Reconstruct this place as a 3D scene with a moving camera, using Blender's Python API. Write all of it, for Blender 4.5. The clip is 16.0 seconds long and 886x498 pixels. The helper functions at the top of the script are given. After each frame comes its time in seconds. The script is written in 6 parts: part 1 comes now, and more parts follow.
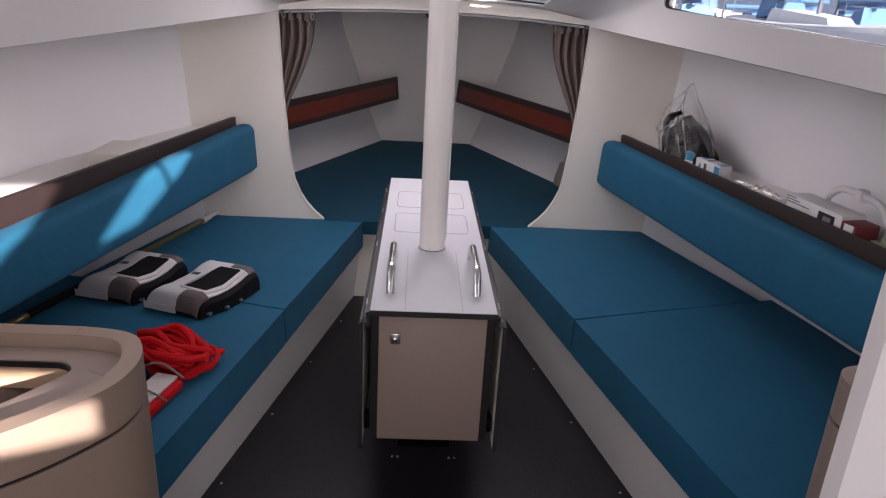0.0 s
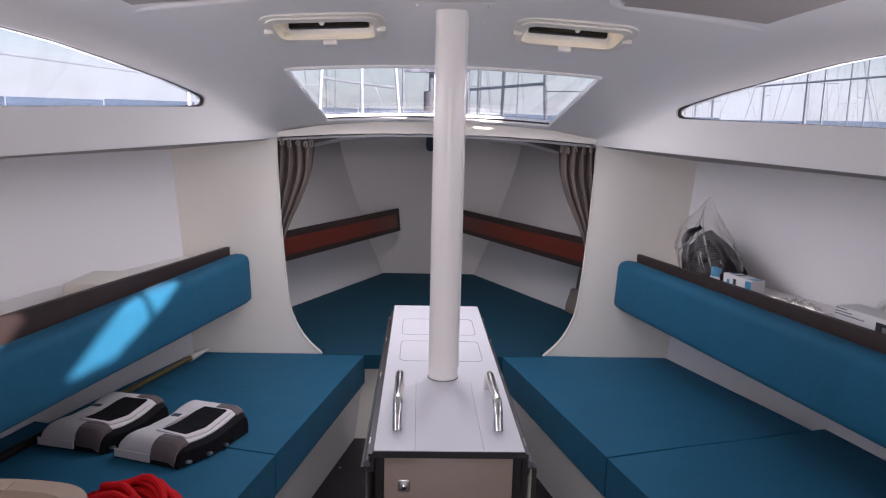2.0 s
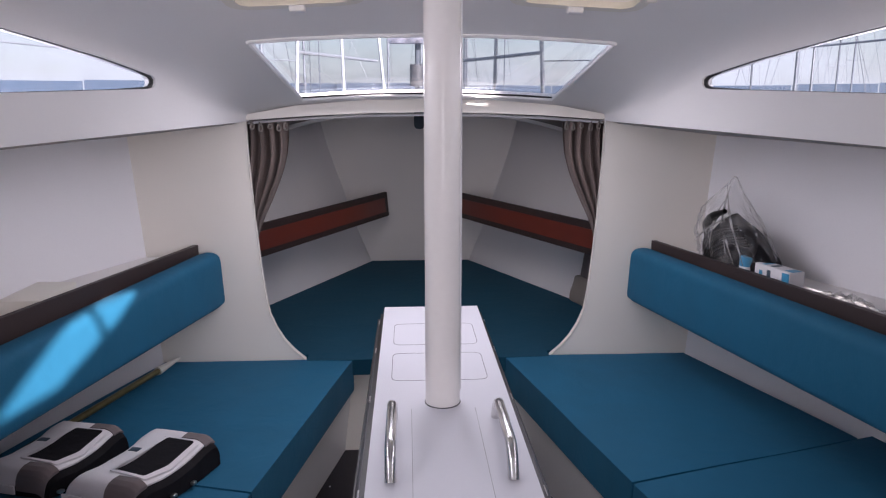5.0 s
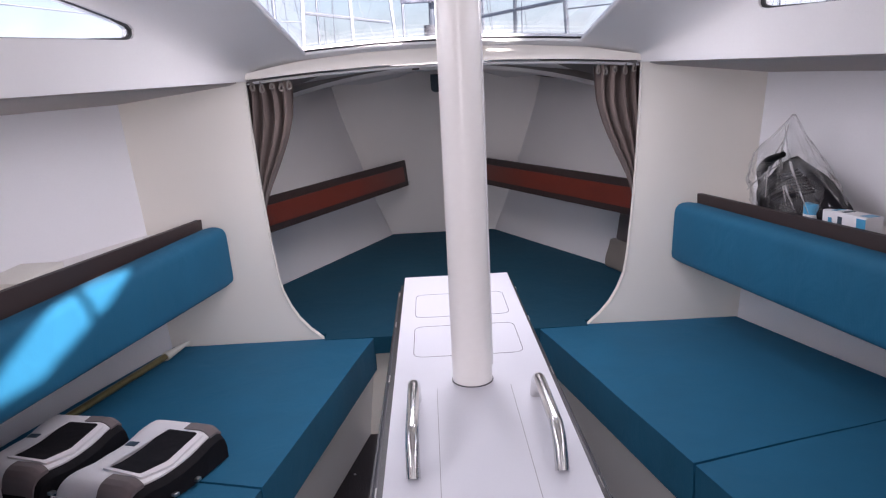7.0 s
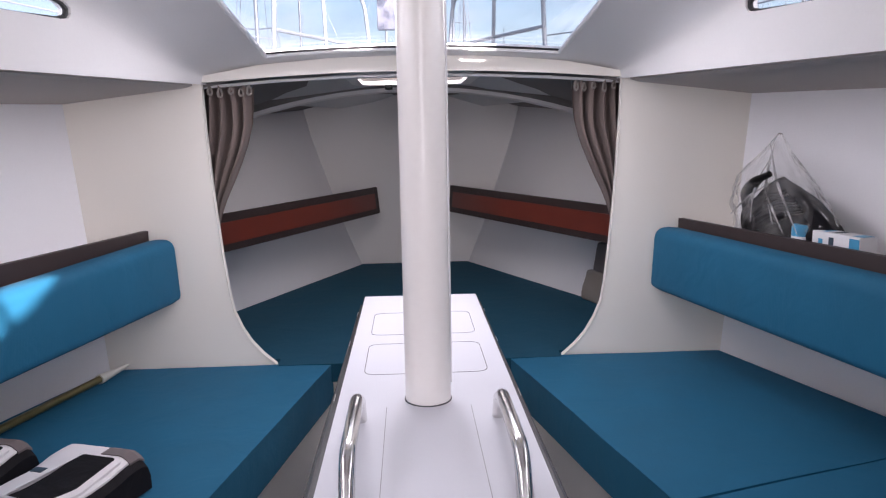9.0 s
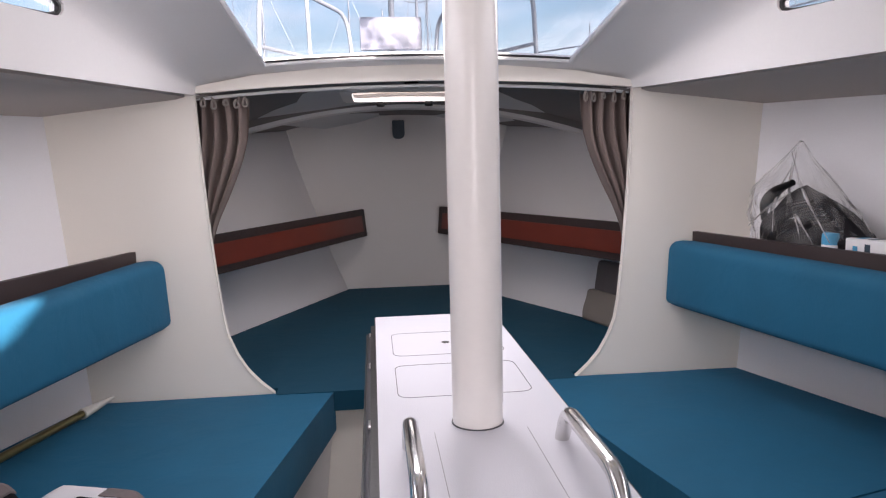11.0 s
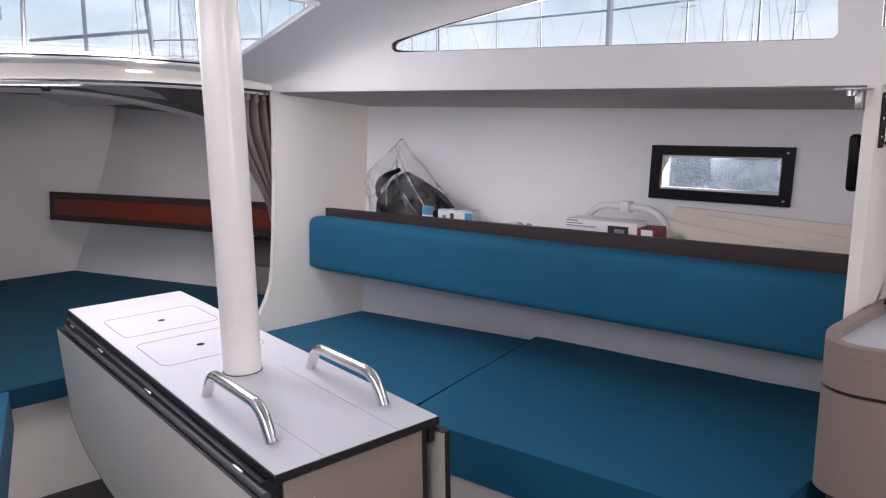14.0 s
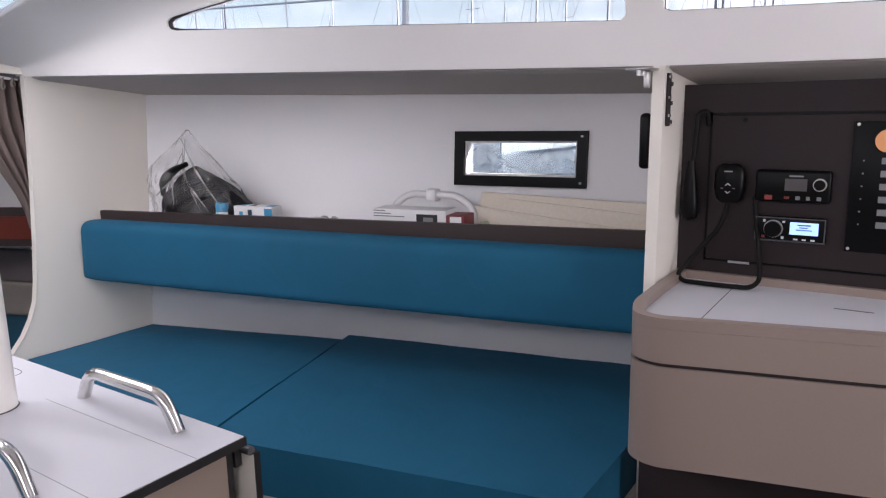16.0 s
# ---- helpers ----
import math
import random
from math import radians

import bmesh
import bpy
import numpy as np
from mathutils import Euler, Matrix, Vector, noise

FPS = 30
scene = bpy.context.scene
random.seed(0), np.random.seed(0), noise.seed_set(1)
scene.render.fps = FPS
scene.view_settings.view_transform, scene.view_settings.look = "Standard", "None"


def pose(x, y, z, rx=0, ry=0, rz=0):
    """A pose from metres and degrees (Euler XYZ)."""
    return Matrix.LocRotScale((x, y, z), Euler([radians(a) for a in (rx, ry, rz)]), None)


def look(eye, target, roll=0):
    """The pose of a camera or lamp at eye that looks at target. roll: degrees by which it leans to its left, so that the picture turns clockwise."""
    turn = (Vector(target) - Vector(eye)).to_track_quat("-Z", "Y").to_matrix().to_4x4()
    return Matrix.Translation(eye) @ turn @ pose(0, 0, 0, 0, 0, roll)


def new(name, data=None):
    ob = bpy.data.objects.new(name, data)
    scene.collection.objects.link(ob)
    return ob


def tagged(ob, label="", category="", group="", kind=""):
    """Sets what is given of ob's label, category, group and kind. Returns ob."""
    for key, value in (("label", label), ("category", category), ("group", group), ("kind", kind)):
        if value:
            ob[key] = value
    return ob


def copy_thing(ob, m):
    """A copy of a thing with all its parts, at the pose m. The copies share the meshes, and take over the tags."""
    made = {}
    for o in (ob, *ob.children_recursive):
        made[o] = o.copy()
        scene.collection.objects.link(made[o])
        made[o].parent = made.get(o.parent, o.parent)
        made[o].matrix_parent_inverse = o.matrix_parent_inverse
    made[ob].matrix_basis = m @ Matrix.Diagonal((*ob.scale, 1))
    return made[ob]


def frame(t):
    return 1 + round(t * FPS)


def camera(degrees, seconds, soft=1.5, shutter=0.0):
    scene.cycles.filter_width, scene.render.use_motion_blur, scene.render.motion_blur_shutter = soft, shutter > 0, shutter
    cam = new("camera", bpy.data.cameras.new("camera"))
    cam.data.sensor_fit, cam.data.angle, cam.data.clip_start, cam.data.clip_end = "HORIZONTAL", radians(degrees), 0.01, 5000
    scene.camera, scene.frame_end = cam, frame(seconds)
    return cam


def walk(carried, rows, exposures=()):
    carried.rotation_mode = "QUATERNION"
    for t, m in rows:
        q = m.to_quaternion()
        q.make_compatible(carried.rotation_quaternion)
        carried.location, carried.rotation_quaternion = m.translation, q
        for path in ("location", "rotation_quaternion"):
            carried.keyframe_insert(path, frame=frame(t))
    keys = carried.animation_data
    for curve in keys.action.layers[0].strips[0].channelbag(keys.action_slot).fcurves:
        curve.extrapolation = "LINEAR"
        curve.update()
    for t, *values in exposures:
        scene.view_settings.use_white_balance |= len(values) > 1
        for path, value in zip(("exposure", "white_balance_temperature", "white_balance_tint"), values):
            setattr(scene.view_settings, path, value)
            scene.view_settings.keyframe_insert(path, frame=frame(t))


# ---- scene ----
cam = camera(64.2, 16.0, soft=1.2)
EXPOSURES = [(0, 1.00, 6500, 21), (0.3, 1.34, 6400, 21), (0.6, 1.70, 6300, 21), (1.5, 1.32, 6200, 20), (3, 1.08, 6200, 22), (5.3, 1.16, 6100, 22), (6, 1.30, 6100, 22), (8, 1.58, 6100, 21), (12, 1.50, 6500, 19), (14, 1.58, 6250, 18), (16, 1.66, 6250, 17)]
PATH = [
    (0, (-0.067, 0.187, 1.648), (0.018, 2.056, 0.942), 3.1),
    (0.5, (-0.078, 0.261, 1.577), (0.013, 2.164, 0.969), 2.9),
    (1, (-0.079, 0.317, 1.504), (-0.015, 2.251, 0.997), 2.0),
    (1.5, (-0.079, 0.38, 1.51), (-0.016, 2.337, 1.104), 1.6),
    (2, (-0.085, 0.41, 1.522), (-0.014, 2.383, 1.198), 1.4),
    (2.5, (-0.084, 0.427, 1.549), (-0.008, 2.405, 1.264), 1.2),
    (3, (-0.056, 0.458, 1.6), (0.024, 2.43, 1.274), 0.5),
    (3.2, (-0.039, 0.471, 1.655), (0.04, 2.439, 1.308), 0.1),
    (5.3, (-0.09, 0.803, 1.533), (0.018, 2.761, 1.133), -0.1),
    (5.5, (-0.086, 0.827, 1.531), (0.036, 2.782, 1.126), -0.1),
    (6, (-0.071, 0.906, 1.504), (0.002, 2.854, 1.058), -0.7),
    (6.5, (-0.071, 0.932, 1.489), (-0.014, 2.877, 1.027), -1.8),
    (7, (-0.073, 1.008, 1.436), (-0.048, 2.955, 0.981), -2.9),
    (7.5, (-0.054, 1.066, 1.389), (-0.015, 3.019, 0.959), -3.4),
    (8, (-0.06, 1.099, 1.362), (0.003, 3.05, 0.93), -3.0),
    (8.5, (-0.029, 1.103, 1.355), (0.038, 3.063, 0.961), -1.8),
    (8.7, (-0.027, 1.123, 1.335), (0.057, 3.088, 0.969), -1.2),
    (10.8, (-0.138, 1.335, 1.243), (-0.015, 3.31, 0.993), -1.3),
    (11, (-0.175, 1.297, 1.244), (0.017, 3.272, 0.995), -1.5),
    (11.5, (-0.283, 1.288, 1.292), (0.121, 3.23, 1.039), -0.9),
    (12, (-0.406, 1.25, 1.323), (0.226, 3.128, 1.056), -0.4),
    (12.5, (-0.557, 1.194, 1.36), (0.281, 2.987, 1.07), -0.5),
    (13, (-0.61, 1.133, 1.367), (0.401, 2.828, 1.046), -0.9),
    (13.5, (-0.642, 1.027, 1.369), (0.496, 2.633, 1.015), -1.0),
    (14, (-0.678, 0.954, 1.373), (0.587, 2.458, 1.001), -0.8),
    (14.5, (-0.684, 0.942, 1.359), (0.682, 2.354, 0.982), -0.6),
    (15, (-0.668, 0.959, 1.338), (0.764, 2.303, 0.96), -0.9),
    (15.5, (-0.632, 0.977, 1.33), (0.896, 2.216, 0.966), -1.0),
    (16, (-0.587, 1.05, 1.331), (1.042, 2.146, 0.946), -1.1),
]
walk(cam, [(t, look(eye, target, roll)) for t, eye, target, roll in PATH], exposures=EXPOSURES)

# ---- world, sun, exposure ----
SUN_WAY = Vector((-1.0, 2.62, -0.86)).normalized()
world = bpy.data.worlds.new("sky")
scene.world = world
world.use_nodes = True
wn = world.node_tree.nodes
wl = world.node_tree.links
sky = wn.new("ShaderNodeTexSky")
sky.sky_type = "NISHITA"
sky.sun_disc = False
sky.sun_elevation = radians(17.0)
sky.sun_rotation = radians(159)
sky.air_density, sky.dust_density, sky.ozone_density = 1.0, 1.5, 1.0
where = wn.new("ShaderNodeTexCoord")
squash = wn.new("ShaderNodeMapping")
squash.inputs["Scale"].default_value = (1.0, 1.0, 2.6)
wl.new(where.outputs["Generated"], squash.inputs[0])
cloud = wn.new("ShaderNodeTexNoise")
cloud.inputs["Scale"].default_value, cloud.inputs["Detail"].default_value, cloud.inputs["Roughness"].default_value = 2.6, 8, 0.6
wl.new(squash.outputs[0], cloud.inputs[0])
cover = wn.new("ShaderNodeMapRange")
cover.inputs["From Min"].default_value, cover.inputs["From Max"].default_value = 0.42, 0.68
cover.inputs["To Max"].default_value = 0.8
cover.interpolation_type = "SMOOTHSTEP"
wl.new(cloud.outputs[0], cover.inputs["Value"])
both = wn.new("ShaderNodeMix")
both.data_type = "RGBA"
both.inputs["B"].default_value = (7.4, 7.6, 8.0, 1)
wl.new(cover.outputs[0], both.inputs["Factor"])
wl.new(sky.outputs[0], both.inputs["A"])
# pale haze low over the water
height = wn.new("ShaderNodeSeparateXYZ")
wl.new(where.outputs["Generated"], height.inputs[0])
low = wn.new("ShaderNodeMapRange")
low.inputs["From Min"].default_value, low.inputs["From Max"].default_value = 0.0, 0.22
low.inputs["To Min"].default_value, low.inputs["To Max"].default_value = 0.65, 0.0
low.interpolation_type = "SMOOTHSTEP"
wl.new(height.outputs["Z"], low.inputs["Value"])
haze = wn.new("ShaderNodeMix")
haze.data_type = "RGBA"
haze.inputs["B"].default_value = (7.0, 7.3, 7.8, 1)
wl.new(low.outputs[0], haze.inputs["Factor"])
wl.new(both.outputs["Result"], haze.inputs["A"])
wl.new(haze.outputs["Result"], wn["Background"].inputs[0])
wn["Background"].inputs[1].default_value = 0.064
sun = new("sun", bpy.data.lights.new("sun", "SUN"))
sun.data.energy, sun.data.angle, sun.data.color = 9.0, radians(0.5), (1.0, 0.93, 0.84)
sun.matrix_world = look((0, 0, 20), Vector((0, 0, 20)) + SUN_WAY)
# the open companionway and its sliding hatch let the sky in from behind
door_light = new("companionway_daylight", bpy.data.lights.new("companionway_daylight", "AREA"))
door_light.data.shape, door_light.data.size, door_light.data.size_y = "RECTANGLE", 0.75, 1.2
door_light.data.energy, door_light.data.color = 11.3, (1.0, 0.97, 0.95)
door_light.matrix_world = look((0, -1.78, 1.35), (0, 1.0, 1.2))
hatch_light = new("hatch_daylight", bpy.data.lights.new("hatch_daylight", "AREA"))
hatch_light.data.shape, hatch_light.data.size, hatch_light.data.size_y = "RECTANGLE", 0.6, 0.6
hatch_light.data.energy, hatch_light.data.color = 4.5, (0.97, 0.96, 1.0)
hatch_light.matrix_world = look((0, -1.15, 2.02), (0, -0.6, 0))


def window_light(name, at, target, w, h, watts, colour=(1.0, 0.965, 0.955)):
    """Sky light that comes in by one window."""
    lamp = new(name, bpy.data.lights.new(name, "AREA"))
    lamp.data.shape, lamp.data.size, lamp.data.size_y = "RECTANGLE", w, h
    lamp.data.energy, lamp.data.color = watts, colour
    lamp.matrix_world = look(at, target)


window_light("front_window_daylight", (0, 3.33, 1.665), (0, 3.18, 1.165), 1.0, 0.48, 4.6)
for side in (-1, 1):
    window_light("side_window_daylight", (side * 1.10, 2.3, 1.66), (side * 0.2, 2.3, 1.25), 1.2, 0.13, 1.2 if side > 0 else 1.6)
for side, watts in ((-1, 1.6), (1, 0.8)):
    window_light("aft_window_daylight", (side * 1.22, 1.18, 1.655), (side * -0.5, 1.35, 0.75), 0.72, 0.15, watts)
window_light("fore_hatch_daylight", (0, 4.64, 1.595), (0, 4.64, 0), 0.46, 0.44, 0.9)


# ---- materials ----
def material(name, colour, rough=0.5, metal=0.0, grain=40.0, vary=0.06, bump=0.02, stretch=(1, 1, 1), stain=0.05, stain_size=2.5,
             coat=0.0, sheen=0.0, per_object=0.0, spec=0.5):
    m = bpy.data.materials.new(name)
    m.use_nodes = True
    n, l = m.node_tree.nodes, m.node_tree.links
    b = n["Principled BSDF"]
    b.inputs["Metallic"].default_value = metal
    b.inputs["Coat Weight"].default_value = coat
    b.inputs["Sheen Weight"].default_value = sheen
    b.inputs["Specular IOR Level"].default_value = spec
    co = n.new("ShaderNodeTexCoord")
    mp = n.new("ShaderNodeMapping")
    mp.inputs["Scale"].default_value = stretch
    l.new(co.outputs["Object"], mp.inputs[0])
    fine = n.new("ShaderNodeTexNoise")
    fine.inputs["Scale"].default_value, fine.inputs["Detail"].default_value = grain, 5
    l.new(mp.outputs[0], fine.inputs[0])
    wide = n.new("ShaderNodeTexNoise")
    wide.inputs["Scale"].default_value, wide.inputs["Detail"].default_value = stain_size, 3
    l.new(co.outputs["Object"], wide.inputs[0])
    add = n.new("ShaderNodeMath")
    add.operation = "MULTIPLY_ADD"
    add.inputs[1].default_value, add.inputs[2].default_value = 2 * vary, 1 - vary
    l.new(fine.outputs[0], add.inputs[0])
    add2 = n.new("ShaderNodeMath")
    add2.operation = "MULTIPLY_ADD"
    add2.inputs[1].default_value, add2.inputs[2].default_value = 2 * stain, 1 - stain
    l.new(wide.outputs[0], add2.inputs[0])
    mul = n.new("ShaderNodeMath")
    mul.operation = "MULTIPLY"
    l.new(add.outputs[0], mul.inputs[0])
    l.new(add2.outputs[0], mul.inputs[1])
    factor = mul
    if per_object:
        info = n.new("ShaderNodeObjectInfo")
        ad = n.new("ShaderNodeMath")
        ad.operation = "MULTIPLY_ADD"
        ad.inputs[1].default_value, ad.inputs[2].default_value = 2 * per_object, 1 - per_object
        l.new(info.outputs["Random"], ad.inputs[0])
        factor = n.new("ShaderNodeMath")
        factor.operation = "MULTIPLY"
        l.new(mul.outputs[0], factor.inputs[0])
        l.new(ad.outputs[0], factor.inputs[1])
    col = n.new("ShaderNodeVectorMath")
    col.operation = "SCALE"
    col.inputs[0].default_value = colour
    l.new(factor.outputs[0], col.inputs["Scale"])
    l.new(col.outputs[0], b.inputs["Base Color"])
    ro = n.new("ShaderNodeMath")
    ro.operation = "MULTIPLY_ADD"
    ro.inputs[1].default_value, ro.inputs[2].default_value = 0.16, rough - 0.08
    l.new(wide.outputs[0], ro.inputs[0])
    l.new(ro.outputs[0], b.inputs["Roughness"])
    if bump:
        bu = n.new("ShaderNodeBump")
        bu.inputs["Strength"].default_value, bu.inputs["Distance"].default_value = 1.0, bump * 0.02
        l.new(fine.outputs[0], bu.inputs["Height"])
        l.new(bu.outputs[0], b.inputs["Normal"])
    return m


def cloth(name, colour, weave=900.0, rough=0.8, sheen=0.10, wrinkle=0.016, vary=0.1, spec=0.2):
    """Woven cover: two crossed waves for the threads, wide noise for soft creases and wear."""
    m = material(name, colour, rough, grain=6, vary=vary, bump=0, stain=0.06, stain_size=3, sheen=sheen, spec=spec)
    n, l = m.node_tree.nodes, m.node_tree.links
    co = next(k for k in n if k.type == "TEX_COORD")
    heights = []
    for axis in ("X", "Y"):
        w = n.new("ShaderNodeTexWave")
        w.bands_direction = axis
        w.inputs["Scale"].default_value, w.inputs["Distortion"].default_value = weave / 6.28, 0.4
        l.new(co.outputs["Object"], w.inputs[0])
        heights.append(w)
    ad = n.new("ShaderNodeMath")
    ad.operation = "ADD"
    l.new(heights[0].outputs["Fac"], ad.inputs[0])
    l.new(heights[1].outputs["Fac"], ad.inputs[1])
    crease = n.new("ShaderNodeTexNoise")
    crease.inputs["Scale"].default_value, crease.inputs["Detail"].default_value = 7, 4
    crease.inputs["Distortion"].default_value = 0.6
    l.new(co.outputs["Object"], crease.inputs[0])
    b1, b2 = n.new("ShaderNodeBump"), n.new("ShaderNodeBump")
    b1.inputs["Distance"].default_value, b1.inputs["Strength"].default_value = wrinkle, 0.35
    b2.inputs["Distance"].default_value, b2.inputs["Strength"].default_value = 0.0002, 0.3
    l.new(crease.outputs[0], b1.inputs["Height"])
    l.new(ad.outputs[0], b2.inputs["Height"])
    l.new(b1.outputs[0], b2.inputs["Normal"])
    l.new(b2.outputs[0], n["Principled BSDF"].inputs["Normal"])
    return m


def clear(name, tint, gloss=0.02, milk=0.0, milk_colour=(1, 1, 1)):
    m = bpy.data.materials.new(name)
    m.use_nodes = True
    n, l = m.node_tree.nodes, m.node_tree.links
    n.remove(n["Principled BSDF"])
    out = n["Material Output"]
    see = n.new("ShaderNodeBsdfTransparent")
    see.inputs[0].default_value = (*tint, 1)
    shine = n.new("ShaderNodeBsdfGlossy")
    shine.inputs["Roughness"].default_value = gloss
    face = n.new("ShaderNodeLayerWeight")
    face.inputs[0].default_value = 0.5
    power = n.new("ShaderNodeMath")
    power.operation = "POWER"
    power.inputs[1].default_value = 5
    l.new(face.outputs["Facing"], power.inputs[0])
    fr = n.new("ShaderNodeMath")
    fr.operation = "MULTIPLY_ADD"
    fr.inputs[1].default_value, fr.inputs[2].default_value = 0.8, 0.03
    l.new(power.outputs[0], fr.inputs[0])
    mix = n.new("ShaderNodeMixShader")
    l.new(fr.outputs[0], mix.inputs[0])
    l.new(see.outputs[0], mix.inputs[1])
    l.new(shine.outputs[0], mix.inputs[2])
    last = mix
    if milk:
        dif = n.new("ShaderNodeBsdfDiffuse")
        dif.inputs[0].default_value = (*milk_colour, 1)
        smear = n.new("ShaderNodeTexNoise")
        smear.inputs["Scale"].default_value, smear.inputs["Detail"].default_value = 9, 6
        co = n.new("ShaderNodeTexCoord")
        l.new(co.outputs["Object"], smear.inputs[0])
        am = n.new("ShaderNodeMapRange")
        am.inputs["From Min"].default_value, am.inputs["From Max"].default_value = 0.40, 0.72
        am.inputs["To Min"].default_value, am.inputs["To Max"].default_value = 0.25 * milk, 3.0 * milk
        l.new(smear.outputs[0], am.inputs[0])
        last = n.new("ShaderNodeMixShader")
        l.new(am.outputs[0], last.inputs[0])
        l.new(mix.outputs[0], last.inputs[1])
        l.new(dif.outputs[0], last.inputs[2])
    l.new(last.outputs[0], out.inputs[0])
    return m


def glowing(name, colour, strength):
    m = material(name, colour, 0.3, bump=0)
    b = m.node_tree.nodes["Principled BSDF"]
    b.inputs["Emission Color"].default_value = (*colour, 1)
    b.inputs["Emission Strength"].default_value = strength
    return m


M_GEL = material("white_gelcoat", (0.85, 0.83, 0.82), 0.42, grain=120, vary=0.015, bump=0.012, stain=0.03)
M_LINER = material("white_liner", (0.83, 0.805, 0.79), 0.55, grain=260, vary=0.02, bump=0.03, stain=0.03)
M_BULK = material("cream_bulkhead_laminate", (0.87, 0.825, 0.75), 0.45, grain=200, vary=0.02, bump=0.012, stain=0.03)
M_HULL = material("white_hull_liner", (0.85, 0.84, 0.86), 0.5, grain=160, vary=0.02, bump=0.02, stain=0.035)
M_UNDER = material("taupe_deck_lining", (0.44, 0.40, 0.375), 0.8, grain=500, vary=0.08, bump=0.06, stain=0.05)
# the deck lining again at about half its colour value, for the forepeak
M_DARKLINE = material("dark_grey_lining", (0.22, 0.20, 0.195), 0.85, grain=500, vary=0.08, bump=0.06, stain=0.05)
M_FLOOR = material("dark_grey_floor_laminate", (0.014, 0.0115, 0.015), 0.42, grain=24, vary=0.4, bump=0.05, stretch=(9, 0.7, 1), stain=0.15, stain_size=4, spec=0.3)
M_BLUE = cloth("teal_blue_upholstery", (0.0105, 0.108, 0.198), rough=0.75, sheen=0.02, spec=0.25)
# roughly half the value of the settee blue
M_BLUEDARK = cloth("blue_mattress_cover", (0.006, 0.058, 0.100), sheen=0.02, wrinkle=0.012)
M_PIPE = cloth("blue_piping", (0.012, 0.095, 0.16), wrinkle=0.0)
M_WENGE = material("dark_wenge_wood", (0.036, 0.022, 0.021), 0.5, grain=30, vary=0.35, bump=0.06, stretch=(1, 14, 14), stain=0.1)
M_MAHOG = material("reddish_mahogany", (0.165, 0.027, 0.015), 0.38, grain=26, vary=0.5, bump=0.04, stretch=(14, 1.2, 14), stain=0.2, stain_size=5, coat=0.3)
M_TABLE = material("white_table_laminate", (0.62, 0.62, 0.665), 0.48, grain=300, vary=0.025, bump=0.015, stretch=(4, 0.25, 1), stain=0.03)
M_BLACK = material("black_edge_band", (0.013, 0.0115, 0.0125), 0.45, grain=90, vary=0.15, bump=0.03)
M_DKGREY = material("dark_grey_plastic", (0.07, 0.07, 0.078), 0.5, grain=120, vary=0.1, bump=0.03)
M_BEIGE = material("beige_taupe_laminate", (0.26, 0.20, 0.165), 0.4, grain=140, vary=0.03, bump=0.015, stain=0.06)
M_DESK = material("pinkish_beige_moulding", (0.30, 0.235, 0.205), 0.38, grain=140, vary=0.03, bump=0.015, stain=0.05)
M_GALLEY = material("beige_galley_moulding", (0.29, 0.218, 0.172), 0.33, grain=140, vary=0.03, bump=0.015, stain=0.05)
M_CREAM = material("cream_plastic", (0.80, 0.765, 0.69), 0.4, grain=120, vary=0.03, bump=0.015)
M_POST = material("white_painted_mast_post", (0.85, 0.815, 0.78), 0.3, grain=60, vary=0.02, bump=0.012, stain=0.03, coat=0.2)
M_CHROME = material("polished_stainless", (0.72, 0.71, 0.70), 0.16, metal=1.0, grain=80, vary=0.05, bump=0.004)
M_STEEL = material("brushed_steel", (0.6, 0.59, 0.58), 0.3, metal=1.0, grain=200, vary=0.1, bump=0.02)
M_SCREW = material("screw_steel", (0.7, 0.7, 0.7), 0.35, metal=1.0, bump=0)
M_GLASS = clear("acrylic_window", (0.95, 0.96, 0.975), 0.03, 0.022, (0.75, 0.78, 0.85))
M_PORT = clear("frosted_port_glass", (0.44, 0.48, 0.51), 0.10, 0.09, (0.85, 0.9, 0.95))
M_PLASTIC = clear("crumpled_clear_plastic", (0.97, 0.97, 0.97), 0.25, 0.075, (0.80, 0.78, 0.77))
M_FOLD = clear("doubled_clear_plastic", (0.85, 0.85, 0.85), 0.2, 0.22, (0.82, 0.80, 0.79))
M_CURTAIN = cloth("brown_grey_curtain", (0.18, 0.138, 0.122), weave=1400, rough=0.6, wrinkle=0.01)
M_PANEL = material("dark_brown_grey_panel", (0.024, 0.0165, 0.018), 0.6, grain=200, vary=0.08, bump=0.02, stain=0.05, spec=0.3)
M_DEVICE = material("black_device_plastic", (0.0028, 0.0026, 0.003), 0.35, grain=150, vary=0.1, bump=0.01, spec=0.15)
M_RUBBER = material("black_cord_rubber", (0.006, 0.0055, 0.0055), 0.55, grain=150, vary=0.2, bump=0.05, spec=0.2)
M_RED = cloth("red_rope_weave", (0.58, 0.008, 0.012), weave=1600, sheen=0.0, wrinkle=0.004, vary=0.2)
M_WEB = cloth("white_webbing", (0.62, 0.58, 0.56), weave=1400, wrinkle=0.004)
M_CORD = cloth("grey_cord", (0.25, 0.22, 0.2), weave=2000, wrinkle=0.0)
M_BAGGREY = cloth("light_grey_pack_fabric", (0.70, 0.67, 0.68), weave=1200, wrinkle=0.01)
M_BAGTAUPE = cloth("taupe_pack_fabric", (0.15, 0.125, 0.125), weave=1200, wrinkle=0.01)
